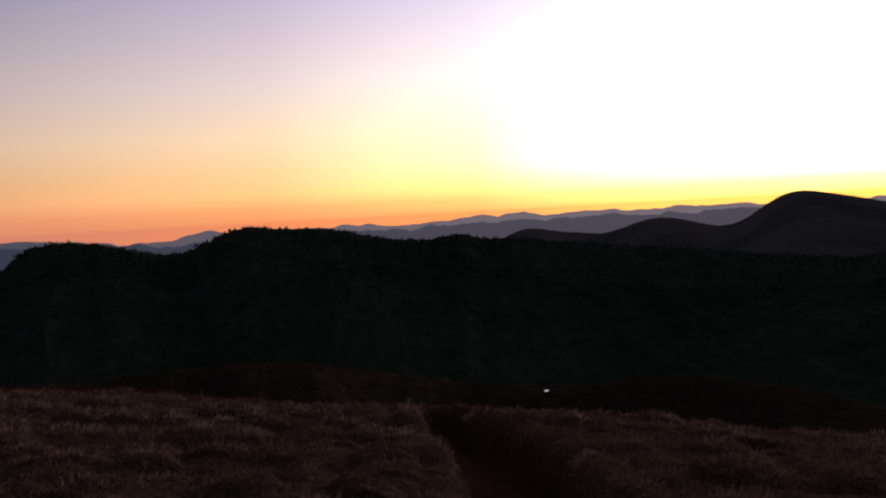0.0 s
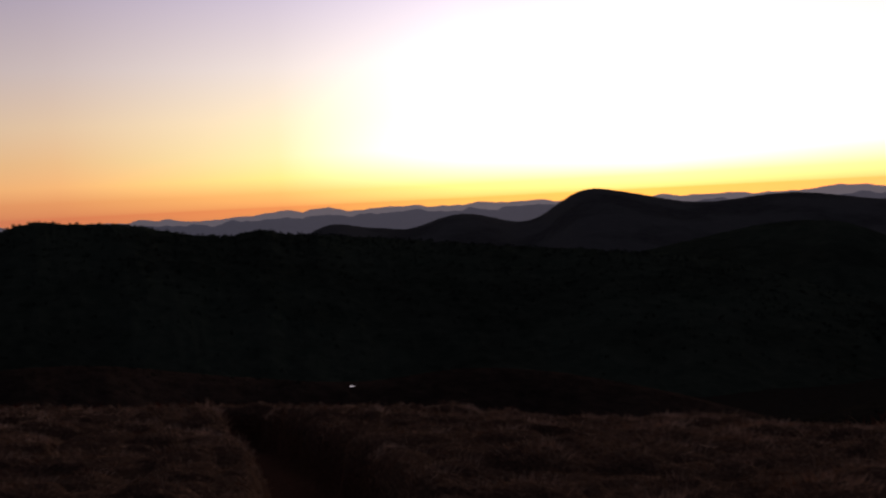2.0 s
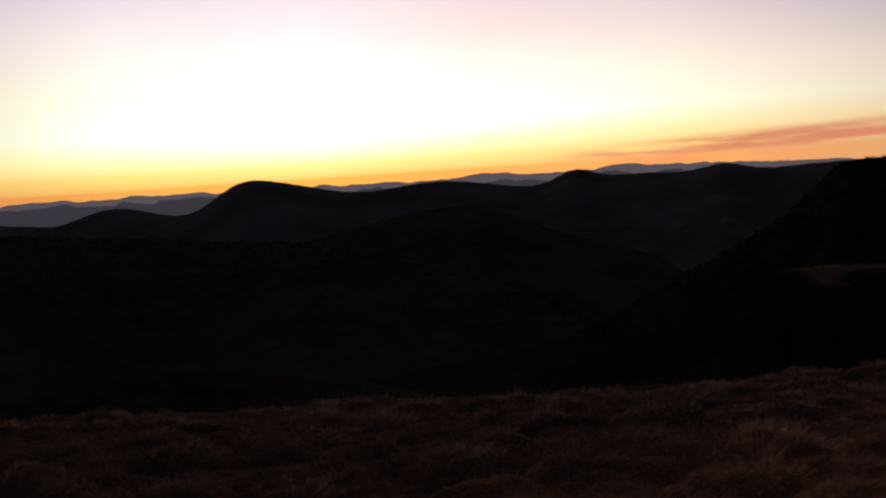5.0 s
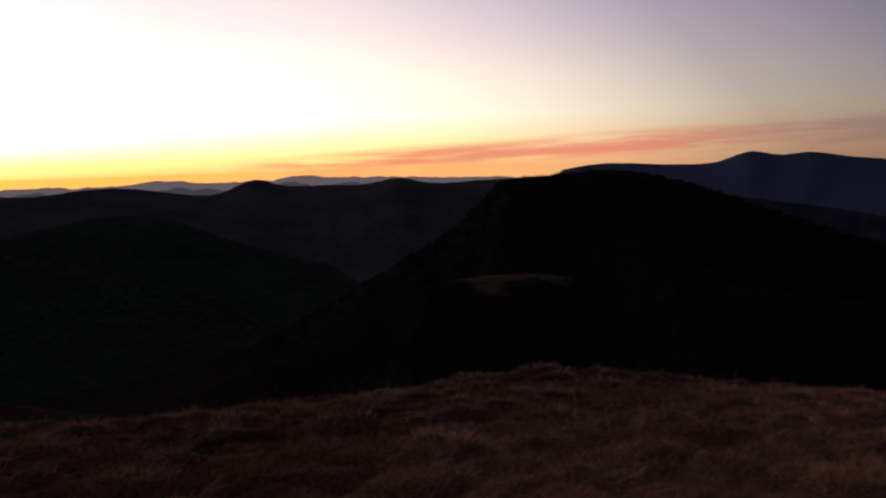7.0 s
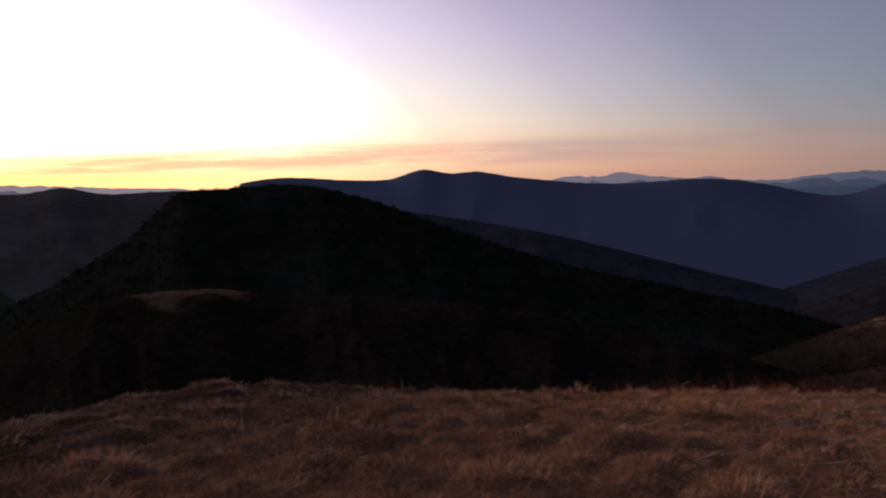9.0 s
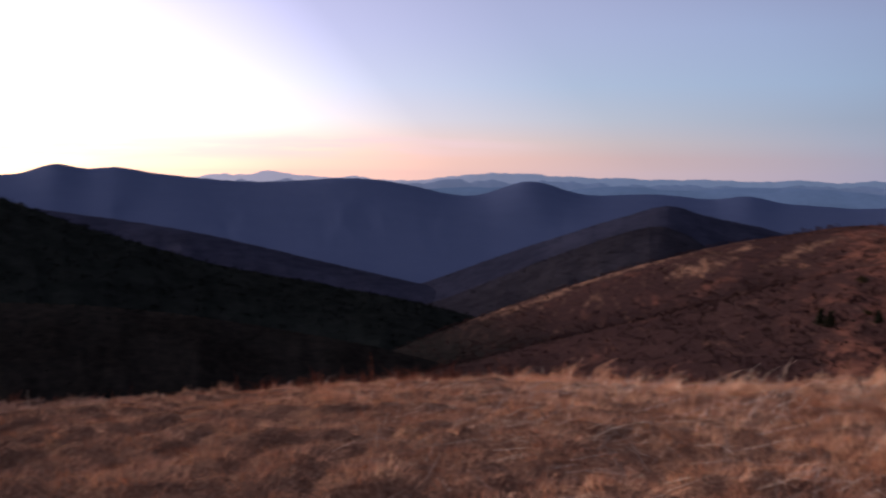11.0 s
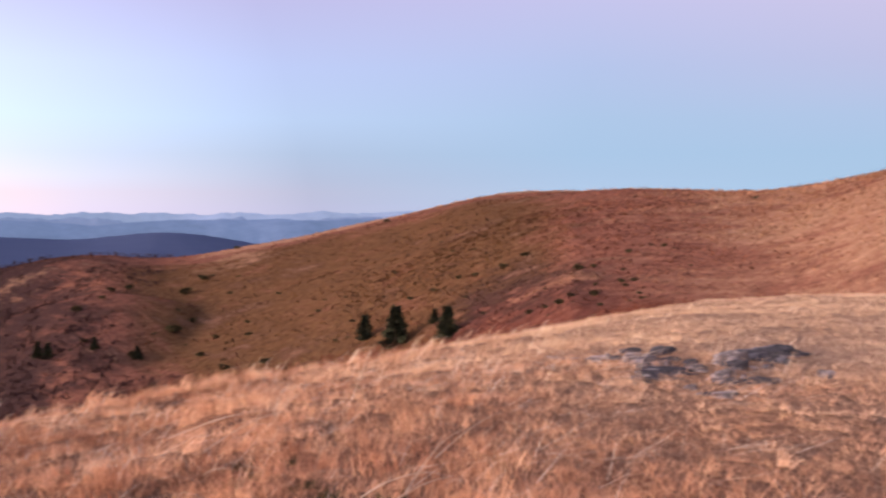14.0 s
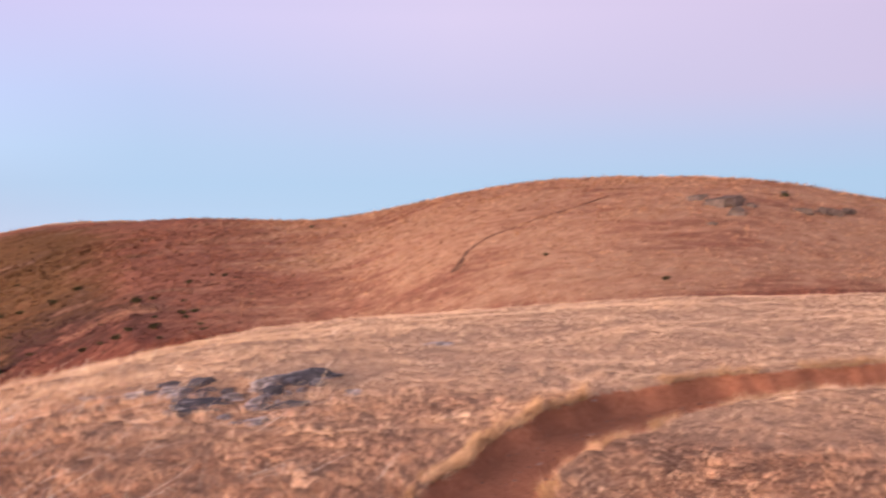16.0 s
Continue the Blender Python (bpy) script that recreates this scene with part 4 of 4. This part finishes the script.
# the outcrop: place, length, breadth, height and turn of its dark slabs and its paler stones
DARK_SLABS = [(7.41, -9.62, 0.34, 0.26, 0.17, 20), (6.92, -9.62, 0.36, 0.24, 0.16, 50), (6.28, -8.62, 0.66, 0.26, 0.10, 30), (6.12, -8.36, 0.60, 0.22, 0.09, 36), (5.98, -8.08, 0.62, 0.24, 0.08, 28), (5.76, -9.22, 0.30, 0.22, 0.18, 45),
              (5.92, -10.05, 0.72, 0.46, 0.19, 28), (6.02, -10.62, 0.66, 0.34, 0.17, 38), (5.22, -8.62, 0.40, 0.24, 0.13, 22), (5.24, -7.86, 0.34, 0.20, 0.10, 60), (8.15, -11.4, 0.55, 0.25, 0.08, 30), (6.55, -9.15, 0.3, 0.2, 0.12, 15)]
PALE_STONES = [(7.95, -9.25, 0.46, 0.22, 0.09, 34), (7.5, -9.16, 0.40, 0.24, 0.12, 25), (6.75, -8.9, 0.46, 0.28, 0.18, 40), (7.05, -9.25, 0.34, 0.22, 0.15, 60), (6.05, -8.88, 0.30, 0.2, 0.13, 10), (5.98, -9.52, 0.40, 0.28, 0.21, 50), (5.45, -8.42, 0.34, 0.22, 0.12, 35),
               (5.0, -7.72, 0.34, 0.22, 0.11, 15), (5.62, -8.75, 0.26, 0.18, 0.12, 70), (8.35, -9.4, 0.34, 0.2, 0.06, 30), (5.5, -7.95, 0.22, 0.16, 0.1, 80), (6.16, -15.2, 0.6, 0.35, 0.05, 25)]


def on_ground(x, y):
    return Vector((x, y, float(ground_z(np.array([x]), np.array([y]))[0])))


def bare_rock(x, y):
    """How far outside the outcrop's slabs a point lies; below 1 it is on one."""
    best = np.full(np.shape(x), 9.0)
    for px, py, l, b, _, turn in DARK_SLABS + PALE_STONES:
        c, t = math.cos(radians(turn)), math.sin(radians(turn))
        u, v = (x - px) * c + (y - py) * t, (y - py) * c - (x - px) * t
        best = np.minimum(best, np.hypot(u / (0.5 * l), v / (0.5 * b)))
    return best


def rock(name, at, size, turn, seed, label, mat, fineness=4):
    bm = bmesh.new()
    bmesh.ops.create_icosphere(bm, subdivisions=fineness, radius=1.0)
    for v in bm.verts:
        d = v.co.normalized()
        f = 1 + 0.35 * noise.noise(d * 1.5 + Vector((seed, 0, 0))) + 0.30 * noise.noise(d * 3.6 + Vector((0, seed, 0))) + 0.22 * noise.noise(d * 7)
        q = d * f
        for axis, at_plane in ((Vector((0.25, 0.1, 1)).normalized(), 0.62), (Vector((1, 0.3, 0.2)).normalized(), 0.75), (Vector((-0.5, 0.9, 0.3)).normalized(), 0.72)):
            over = q.dot(axis) - at_plane
            if over > 0:
                q -= axis * over * 0.85
        v.co = (q.x * size[0] * 0.6, q.y * size[1] * 0.6, q.z * size[2] * 1.1)
    me = bpy.data.meshes.new(name)
    bm.to_mesh(me)
    bm.free()
    for poly in me.polygons:
        poly.use_smooth = False
    me.materials.append(mat)
    ob = tagged(new(name, me), label, "rock", "rocks of an outcrop")
    ob.matrix_world = pose(at.x, at.y, at.z, 4 * math.sin(seed), 5 * math.cos(seed * 2), turn)
    return ob


def make_rocks():
    for kind, mat, label in ((DARK_SLABS, MAT_ROCK, "dark layered rock slab bedded in dry grass"), (PALE_STONES, MAT_PALE, "pale grey lichened stone bedded in dry grass")):
        for i, (x, y, l, b, h, t) in enumerate(kind):
            rock("rock", on_ground(x, y) - Vector((0, 0, 0.02)), (l * 0.8, b * 0.95, h * 0.68), t, 3.1 * i + 1, label, mat)
    # broken pieces between the slabs
    rng = np.random.default_rng(17)
    for i in range(18):
        along, across, size = rng.uniform(-1.5, 1.5), rng.normal(0, 0.45), rng.uniform(0.10, 0.20)
        x, y = 6.35 + 0.8 * along + 0.5 * across, -9.05 - 0.25 * along + 0.8 * across
        rock("rock", on_ground(x, y), (size, size * 0.7, size * 0.4), 60 * i, 1.7 * i + 80, "small broken stone between dry grass and slabs", MAT_PALE if i % 3 else MAT_ROCK, 3)
    for i, (a, d, s) in enumerate([(173.6, 1.75, 2.4), (175.3, 1.4, 4.6), (175.9, 0.85, 2.8), (176.6, 1.3, 1.8), (179.4, 0.9, 2.6), (180.6, 0.8, 3.0), (181.6, 0.85, 2.2), (178.3, 1.95, 1.6), (174.4, 0.3, 1.2)]):
        rock("boulder", meet(a, d, 60) - Vector((0, 0, s * 0.08)), (s, s * 0.7, s * 0.42), 40 * i, 2.3 * i + 30, "weathered grey-brown boulder on the grassy hillside", MAT_CRAG)


# ---- trees and shrubs ----
def part(name, me, parent, label=""):
    ob = new(name, me)
    ob.parent = parent
    return tagged(ob, label)


def clumps(name, centres, normals, size, mat, seed):
    """Sprays of needles or leaves: three narrow triangles at each centre."""
    rng = np.random.default_rng(seed)
    n = len(centres)
    verts, faces = [], []
    for k in range(3):
        d = normals + rng.normal(0, 0.45, (n, 3))
        d /= np.linalg.norm(d, axis=1, keepdims=True)
        s = np.cross(d, rng.normal(0, 1, (n, 3)))
        s /= np.linalg.norm(s, axis=1, keepdims=True) + 1e-9
        long = size * rng.uniform(0.6, 1.3, (n, 1))
        verts.append(np.stack([centres - s * long * 0.28, centres + s * long * 0.28, centres + d * long], 1).reshape(-1, 3))
        faces.append(np.arange(3 * n).reshape(-1, 3) + 3 * n * k)
    return mesh_from(name, np.concatenate(verts), np.concatenate(faces), mat, smooth=False)


def bark_material():
    m, n, bsdf, p = material("bark")
    finish(n, bsdf, n.ramp(n.noise(p, 6.0, 4), [(0.3, (0.03, 0.022, 0.016)), (0.7, (0.09, 0.065, 0.048))]), 0.95)
    return m


MAT_BARK = bark_material()


def spruce(at, height, seed, label):
    rng = np.random.default_rng(seed)
    root = tagged(new("spruce_tree"), label, "tree", "spruces on the hillside")
    bm = bmesh.new()
    bmesh.ops.create_cone(bm, segments=8, radius1=0.025, radius2=0.003, depth=1.0, cap_ends=True)
    bmesh.ops.translate(bm, verts=bm.verts, vec=(0, 0, 0.5))
    me = bpy.data.meshes.new("trunk")
    bm.to_mesh(me)
    bm.free()
    me.materials.append(MAT_BARK)
    part("trunk", me, root)
    centres, ways = [], []
    for tier in range(14):
        h = 0.05 + 0.93 * (tier / 14) ** 0.95
        reach = 0.42 * (1 - h) ** 1.1 * rng.uniform(0.7, 1.15) + 0.02
        for b in range(13):
            turn = rng.uniform(0, 2 * np.pi)
            own = reach * rng.uniform(0.55, 1.2)
            for s in np.linspace(0.25, 1, 6):
                centres.append((own * s * np.cos(turn), own * s * np.sin(turn), h - 0.10 * own * s * 2 + 0.05 * s * s * own + rng.normal(0, 0.006)))
                ways.append((np.cos(turn), np.sin(turn), -0.15))
    part("crown", clumps("crown", np.array(centres), np.array(ways), 0.11, MAT_NEEDLE, seed), root)
    root.matrix_world = Matrix.Translation(at) @ Matrix.Rotation(seed, 4, "Z") @ Matrix.Diagonal((height, height, height, 1))
    return root


def shrub():
    rng = np.random.default_rng(5)
    root = tagged(new("shrub"), "low dark evergreen shrub on the heath", "shrub", "shrubs on the hillside")
    bm = bmesh.new()
    for k in range(6):
        turn = k * 1.05
        made = bmesh.ops.create_cone(bm, segments=5, radius1=0.03, radius2=0.008, depth=0.7, cap_ends=True)["verts"]
        bmesh.ops.transform(bm, verts=made, matrix=Matrix.Rotation(turn, 4, "Z") @ Matrix.Rotation(0.6, 4, "Y") @ Matrix.Translation((0, 0, 0.33)))
    me = bpy.data.meshes.new("stems")
    bm.to_mesh(me)
    bm.free()
    me.materials.append(MAT_BARK)
    part("stems", me, root)
    lobes = [(rng.normal(0, 0.32), rng.normal(0, 0.32), rng.uniform(0.25, 0.62), rng.uniform(0.2, 0.4)) for _ in range(9)]
    centres, ways = [], []
    for x, y, z, s in lobes:
        for _ in range(60):
            d = rng.normal(0, 1, 3)
            d /= np.linalg.norm(d)
            centres.append(np.array((x, y, z)) + d * s * np.array((1, 1, 0.75)) * rng.uniform(0.6, 1.05))
            ways.append(d)
    c = np.array(centres)
    c[:, 2] = np.maximum(c[:, 2], 0.02)
    part("foliage", clumps("foliage", c, np.array(ways), 0.16, MAT_LEAF, 9), root)
    return root


def make_trees():
    # heading, dip of the foot, height as an angle
    for i, (a, d, tall) in enumerate([(130.7, -8.25, 2.5), (128.9, -7.8, 1.5), (133.75, -7.7, 1.9), (133.0, -6.9, 0.9), (110.8, -8.18, 0.9), (111.3, -8.3, 0.9), (113.7, -7.9, 0.7), (116.0, -8.6, 0.8)]):
        at = meet(a, d, 60)
        spruce(at, math.hypot(at.x, at.y) * math.radians(tall), 11 + i, "dark green spruce standing alone on brown heath")
    first = shrub()
    spots = [(118.6, -5.03, 0.75), (119.7, -4.25, 0.6), (118.0, -7.17, 0.9), (119.0, -6.63, 0.5), (114.7, -4.77, 0.5), (115.6, -4.66, 0.5), (112.8, -5.82, 0.6), (113.2, -7.54, 0.5), (115.7, -8.47, 0.7), (120.3, -7.58, 0.4), (135.4, -4.14, 0.4), (119.4, -8.58, 0.5), (120.8, -9.4, 0.7), (123.0, -9.1, 0.6), (131.6, -5.55, 0.4), (121.6, -2.48, 0.35), (130.2, -0.96, 0.4), (137.1, -3.67, 0.55)]
    spots += [(138.3, -2.97, 0.5), (141.4, -3.75, 0.6), (142.3, -3.59, 0.4), (134.4, -4.32, 0.4), (133.0, -5.06, 0.4), (144.3, -2.71, 0.4), (140.3, -5.77, 0.6), (141.0, -5.31, 0.5), (142.3, -5.22, 0.65), (143.9, -4.45, 0.45), (144.6, -4.35, 0.4), (138.5, -6.34, 0.5), (139.5, -6.01, 0.4), (171.8, -2.9, 0.5), (165.0, -1.4, 0.35), (178.4, 1.75, 0.5), (151.3, 0.36, 0.35)]
    # smaller ones scattered over the heath, thicker in the fold below the brow
    rng = np.random.default_rng(21)
    for _ in range(26):
        a = rng.uniform(112, 136)
        spots.insert(0, (a, rng.uniform(-8.0, float(eased(a, CREST)) - 0.8), rng.uniform(0.18, 0.36)))
    for _ in range(14):
        a = rng.uniform(135, 148)
        spots.insert(0, (a, np.interp(a, [135, 148], [-6.3, -3.2]) + rng.uniform(-1.5, 1.5), rng.uniform(0.15, 0.4)))
    for i, (a, d, tall) in enumerate(spots):
        at = meet(a, d, 60)
        s = math.hypot(at.x, at.y) * math.radians(tall) * 0.62
        m = Matrix.Translation(at) @ Matrix.Rotation(i * 2.4, 4, "Z") @ Matrix.Diagonal((s * 1.25, s * 0.9, s, 1))
        if i < len(spots) - 1:
            copy_thing(first, m)
        else:
            first.matrix_world = m


def make_puddle():
    """A small pool on a ledge below, catching the glow."""
    at = Vector((21.8, 222.4, -41.2))
    bm = bmesh.new()
    for ring, (grow, drop) in enumerate(((1.0, 0.0), (1.12, -1.2))):
        for k in range(28):
            t = k / 28 * 2 * math.pi
            f = grow * (1 + 0.18 * math.sin(2 * t + 1) + 0.1 * math.sin(5 * t))
            bm.verts.new((0.5 * f * math.cos(t), 1.3 * f * math.sin(t), drop))
    bm.verts.ensure_lookup_table()
    bm.faces.new(bm.verts[:28])
    for k in range(28):
        j = (k + 1) % 28
        bm.faces.new((bm.verts[k], bm.verts[28 + k], bm.verts[28 + j], bm.verts[j]))
    me = bpy.data.meshes.new("puddle")
    bm.to_mesh(me)
    bm.free()
    m, n, bsdf, p = material("still_water")
    finish(n, bsdf, (0.02, 0.02, 0.02, 1.0), 0.03, spec=0.5)
    me.materials.append(m)
    tagged(new("puddle", me), "small pool of still water catching the sky", "water", kind="structure").location = at + Vector((0, 0, 0.8))


def make_woods():
    """Bare treetops on the near wooded hills, the mass of each hill as one part of it."""
    rng = np.random.default_rng(3)
    for ob, count, tall in WOODED:
        co = np.empty(len(ob.data.vertices) * 3)
        ob.data.vertices.foreach_get("co", co)
        co = co.reshape(-1, 50, 3)[:, 3:43]
        i, j = rng.integers(0, co.shape[0], count), (39 - np.abs(rng.normal(0, 12, count))).clip(0, 39).astype(int)
        u, v = rng.uniform(0, 1, (2, count, 1))
        i2, j2 = np.minimum(i + 1, co.shape[0] - 1), np.minimum(j + 1, 39)
        foot = (co[i, j] * (1 - u) + co[i2, j] * u) * (1 - v) + (co[i, j2] * (1 - u) + co[i2, j2] * u) * v
        foot = foot[np.hypot(foot[:, 0] - 21.8, foot[:, 1] - 220) > 10]
        count = len(foot)
        c = np.concatenate([foot + np.stack([rng.normal(0, tall * 0.3, count), rng.normal(0, tall * 0.3, count), tall * rng.uniform(-0.35, 0.02, count)], -1) for _ in range(4)])
        part("canopy", clumps("canopy", c, np.tile((0, 0, 1.6), (len(c), 1)), 0.3 * tall, MAT_WOODS if ob.data.materials[0] in (MAT_SHOULDER, MAT_BRUSH) else ob.data.materials[0], 4), ob, "mass of bare dark treetops")


def make_pebbles():
    """Small pale stones and crumbs of soil lying on the trodden trail."""
    rng = np.random.default_rng(13)
    x, y = rng.uniform(-1.5, 3.2, 9000), rng.uniform(-13, -2.5, 9000)
    keep = trail_gap(x, y) < 0.36
    x, y = x[keep][:420], y[keep][:420]
    n = len(x)
    s = 0.008 + 0.02 * rng.uniform(0, 1, (n, 1, 1)) ** 4
    shape = np.array([[1, 0, 0], [-1, 0, 0], [0, 1, 0], [0, -1, 0], [0, 0, 0.7], [0, 0, -0.7]])[None] * rng.uniform(0.6, 1.3, (n, 6, 1)) * s
    verts = shape + np.stack([x, y, ground_z(x, y) + 0.004], -1)[:, None]
    faces = (6 * np.arange(n)[:, None, None] + np.array([[0, 2, 4], [2, 1, 4], [1, 3, 4], [3, 0, 4], [2, 0, 5], [1, 2, 5], [3, 1, 5], [0, 3, 5]])[None]).reshape(-1, 3)
    tagged(new("pebbles", mesh_from("pebbles", verts.reshape(-1, 3), faces, MAT_STONE, smooth=False)), "small pale stones on the red dirt trail", "pebbles", kind="stuff")


HILL_PATH = [(159.6, -2.3), (160.4, -1.1), (161.6, -0.3), (163.5, 0.4), (166.1, 1.2), (168.9, 2.1)]
STEMS = [(127.4, -17.7, 133.4, -13.0, 0.15), (125.1, -17.6, 129.1, -17.0, 0.1), (115.5, -13.8, 121.4, -13.3, 0.12), (120.4, -11.5, 122.0, -9.9, 0.3), (114.5, -10.9, 115.9, -10.0, 0.4), (96.0, -16.3, 99.5, -15.5, 0.06), (117.0, -15.7, 118.3, -16.0, 0.05),
         (117.3, -14.8, 121.7, -13.4, 0.1), (125.6, -18.3, 129.7, -17.1, 0.08), (129.4, -15.6, 133.9, -13.0, 0.12), (91.2, -15.3, 93.6, -15.1, 0.08), (176.0, -11.9, 176.9, -12.0, 0.02)]


def make_hill_path():
    """The worn path up the far hillside: a shallow strip that follows the slope."""
    line = [meet(a, d, 60) for a, d in HILL_PATH]
    pts = []
    for p, q in zip(line[:-1], line[1:]):
        pts += [p.lerp(q, k / 12) for k in range(12)]
    bm = bmesh.new()
    rows = []
    for i, p in enumerate(pts):
        q = pts[min(i + 1, len(pts) - 1)] if i < len(pts) - 1 else p + (p - pts[i - 1])
        side = Vector((-(q.y - p.y), q.x - p.x, 0)).normalized()
        half = (0.05 + 0.5 * (1 - i / len(pts)) ** 4) * (1 + 0.3 * math.sin(i * 1.3))
        row = []
        for s, lift in ((-1.0, -0.1), (-0.8, 0.09), (0.0, 0.06), (0.8, 0.09), (1.0, -0.1)):
            at = p + side * half * s
            z = float(ground_z(np.array([at.x]), np.array([at.y]))[0])
            row.append(bm.verts.new((at.x, at.y, z + lift)))
        rows.append(row)
    for one, two in zip(rows[:-1], rows[1:]):
        for k in range(4):
            bm.faces.new((one[k], one[k + 1], two[k + 1], two[k]))
    me = bpy.data.meshes.new("hill_path")
    bm.to_mesh(me)
    bm.free()
    me.materials.append(MAT_PATH)
    tagged(new("hill_path", me), "worn dark footpath up the grassy hill", "path", kind="structure")


def make_stems():
    """Single bleached stems, bent over or fallen in the grass: where each starts and ends, and how high it arches."""
    for i, (a0, d0, a1, d1, arch) in enumerate(STEMS):
        p, q = meet(a0, d0), meet(a1, d1)
        if (q - p).length > 1.6:
            q = p + (q - p).normalized() * 1.6
        t = np.linspace(0, 1, 12)
        line = np.array(p) * (1 - t[:, None]) + np.array(q) * t[:, None]
        line += np.stack([0.03 * np.sin(2.2 * t + i), 0.03 * np.cos(2.5 * t + i), 0.12 + 0.6 * arch * np.sin(np.pi * 0.8 * t)], -1)
        turn = np.linspace(0, 2 * np.pi, 6)[:-1]
        along = Vector(q - p).normalized()
        u = along.cross(Vector((0, 0, 1))).normalized()
        v = u.cross(along)
        ring = np.cos(turn)[:, None] * np.array(u) + np.sin(turn)[:, None] * np.array(v)
        verts = line[:, None] + ring[None] * (0.0038 * (1.2 - 0.8 * t))[:, None, None]
        tagged(new("dry_stem", mesh_from("dry_stem", verts.reshape(-1, 3), grid_faces(12, 5, close=True), MAT_STALK)), "bleached dry stem bent over in the grass", "stem", "single dry stems")


def make_brushwood():
    """Bare brush and small trees on the shaded flank and in the valley head."""
    rng = np.random.default_rng(8)
    a, r = rng.uniform(78, 118, 14000), rng.uniform(120, 560, 14000)
    x, y = xy_at(a, r)
    z = ground_z(x, y, False)
    keep = (z + 26 * value_noise(x / 30, y / 30, 12) < -26) & (rng.uniform(0, 1, len(a)) < np.maximum(0.35 + 0.5 * value_noise(x / 30, y / 30, 14), growth(x, y)["gully"]))
    x, y, z = x[keep], y[keep], z[keep]
    n = len(x)
    c = np.concatenate([np.stack([x + rng.normal(0, 0.7, n), y + rng.normal(0, 0.7, n), z + rng.uniform(0, 1.2, n)], -1) for _ in range(4)])
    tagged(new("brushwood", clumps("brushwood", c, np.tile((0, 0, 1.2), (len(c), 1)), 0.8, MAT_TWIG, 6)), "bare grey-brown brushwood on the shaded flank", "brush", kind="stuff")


make_grass()
make_moss()
make_stalks()
make_fringe()
make_hill_path()
make_stems()
make_brushwood()
make_brush()
make_heath_tufts()
make_rocks()
make_trees()
make_puddle()
make_pebbles()
make_woods()
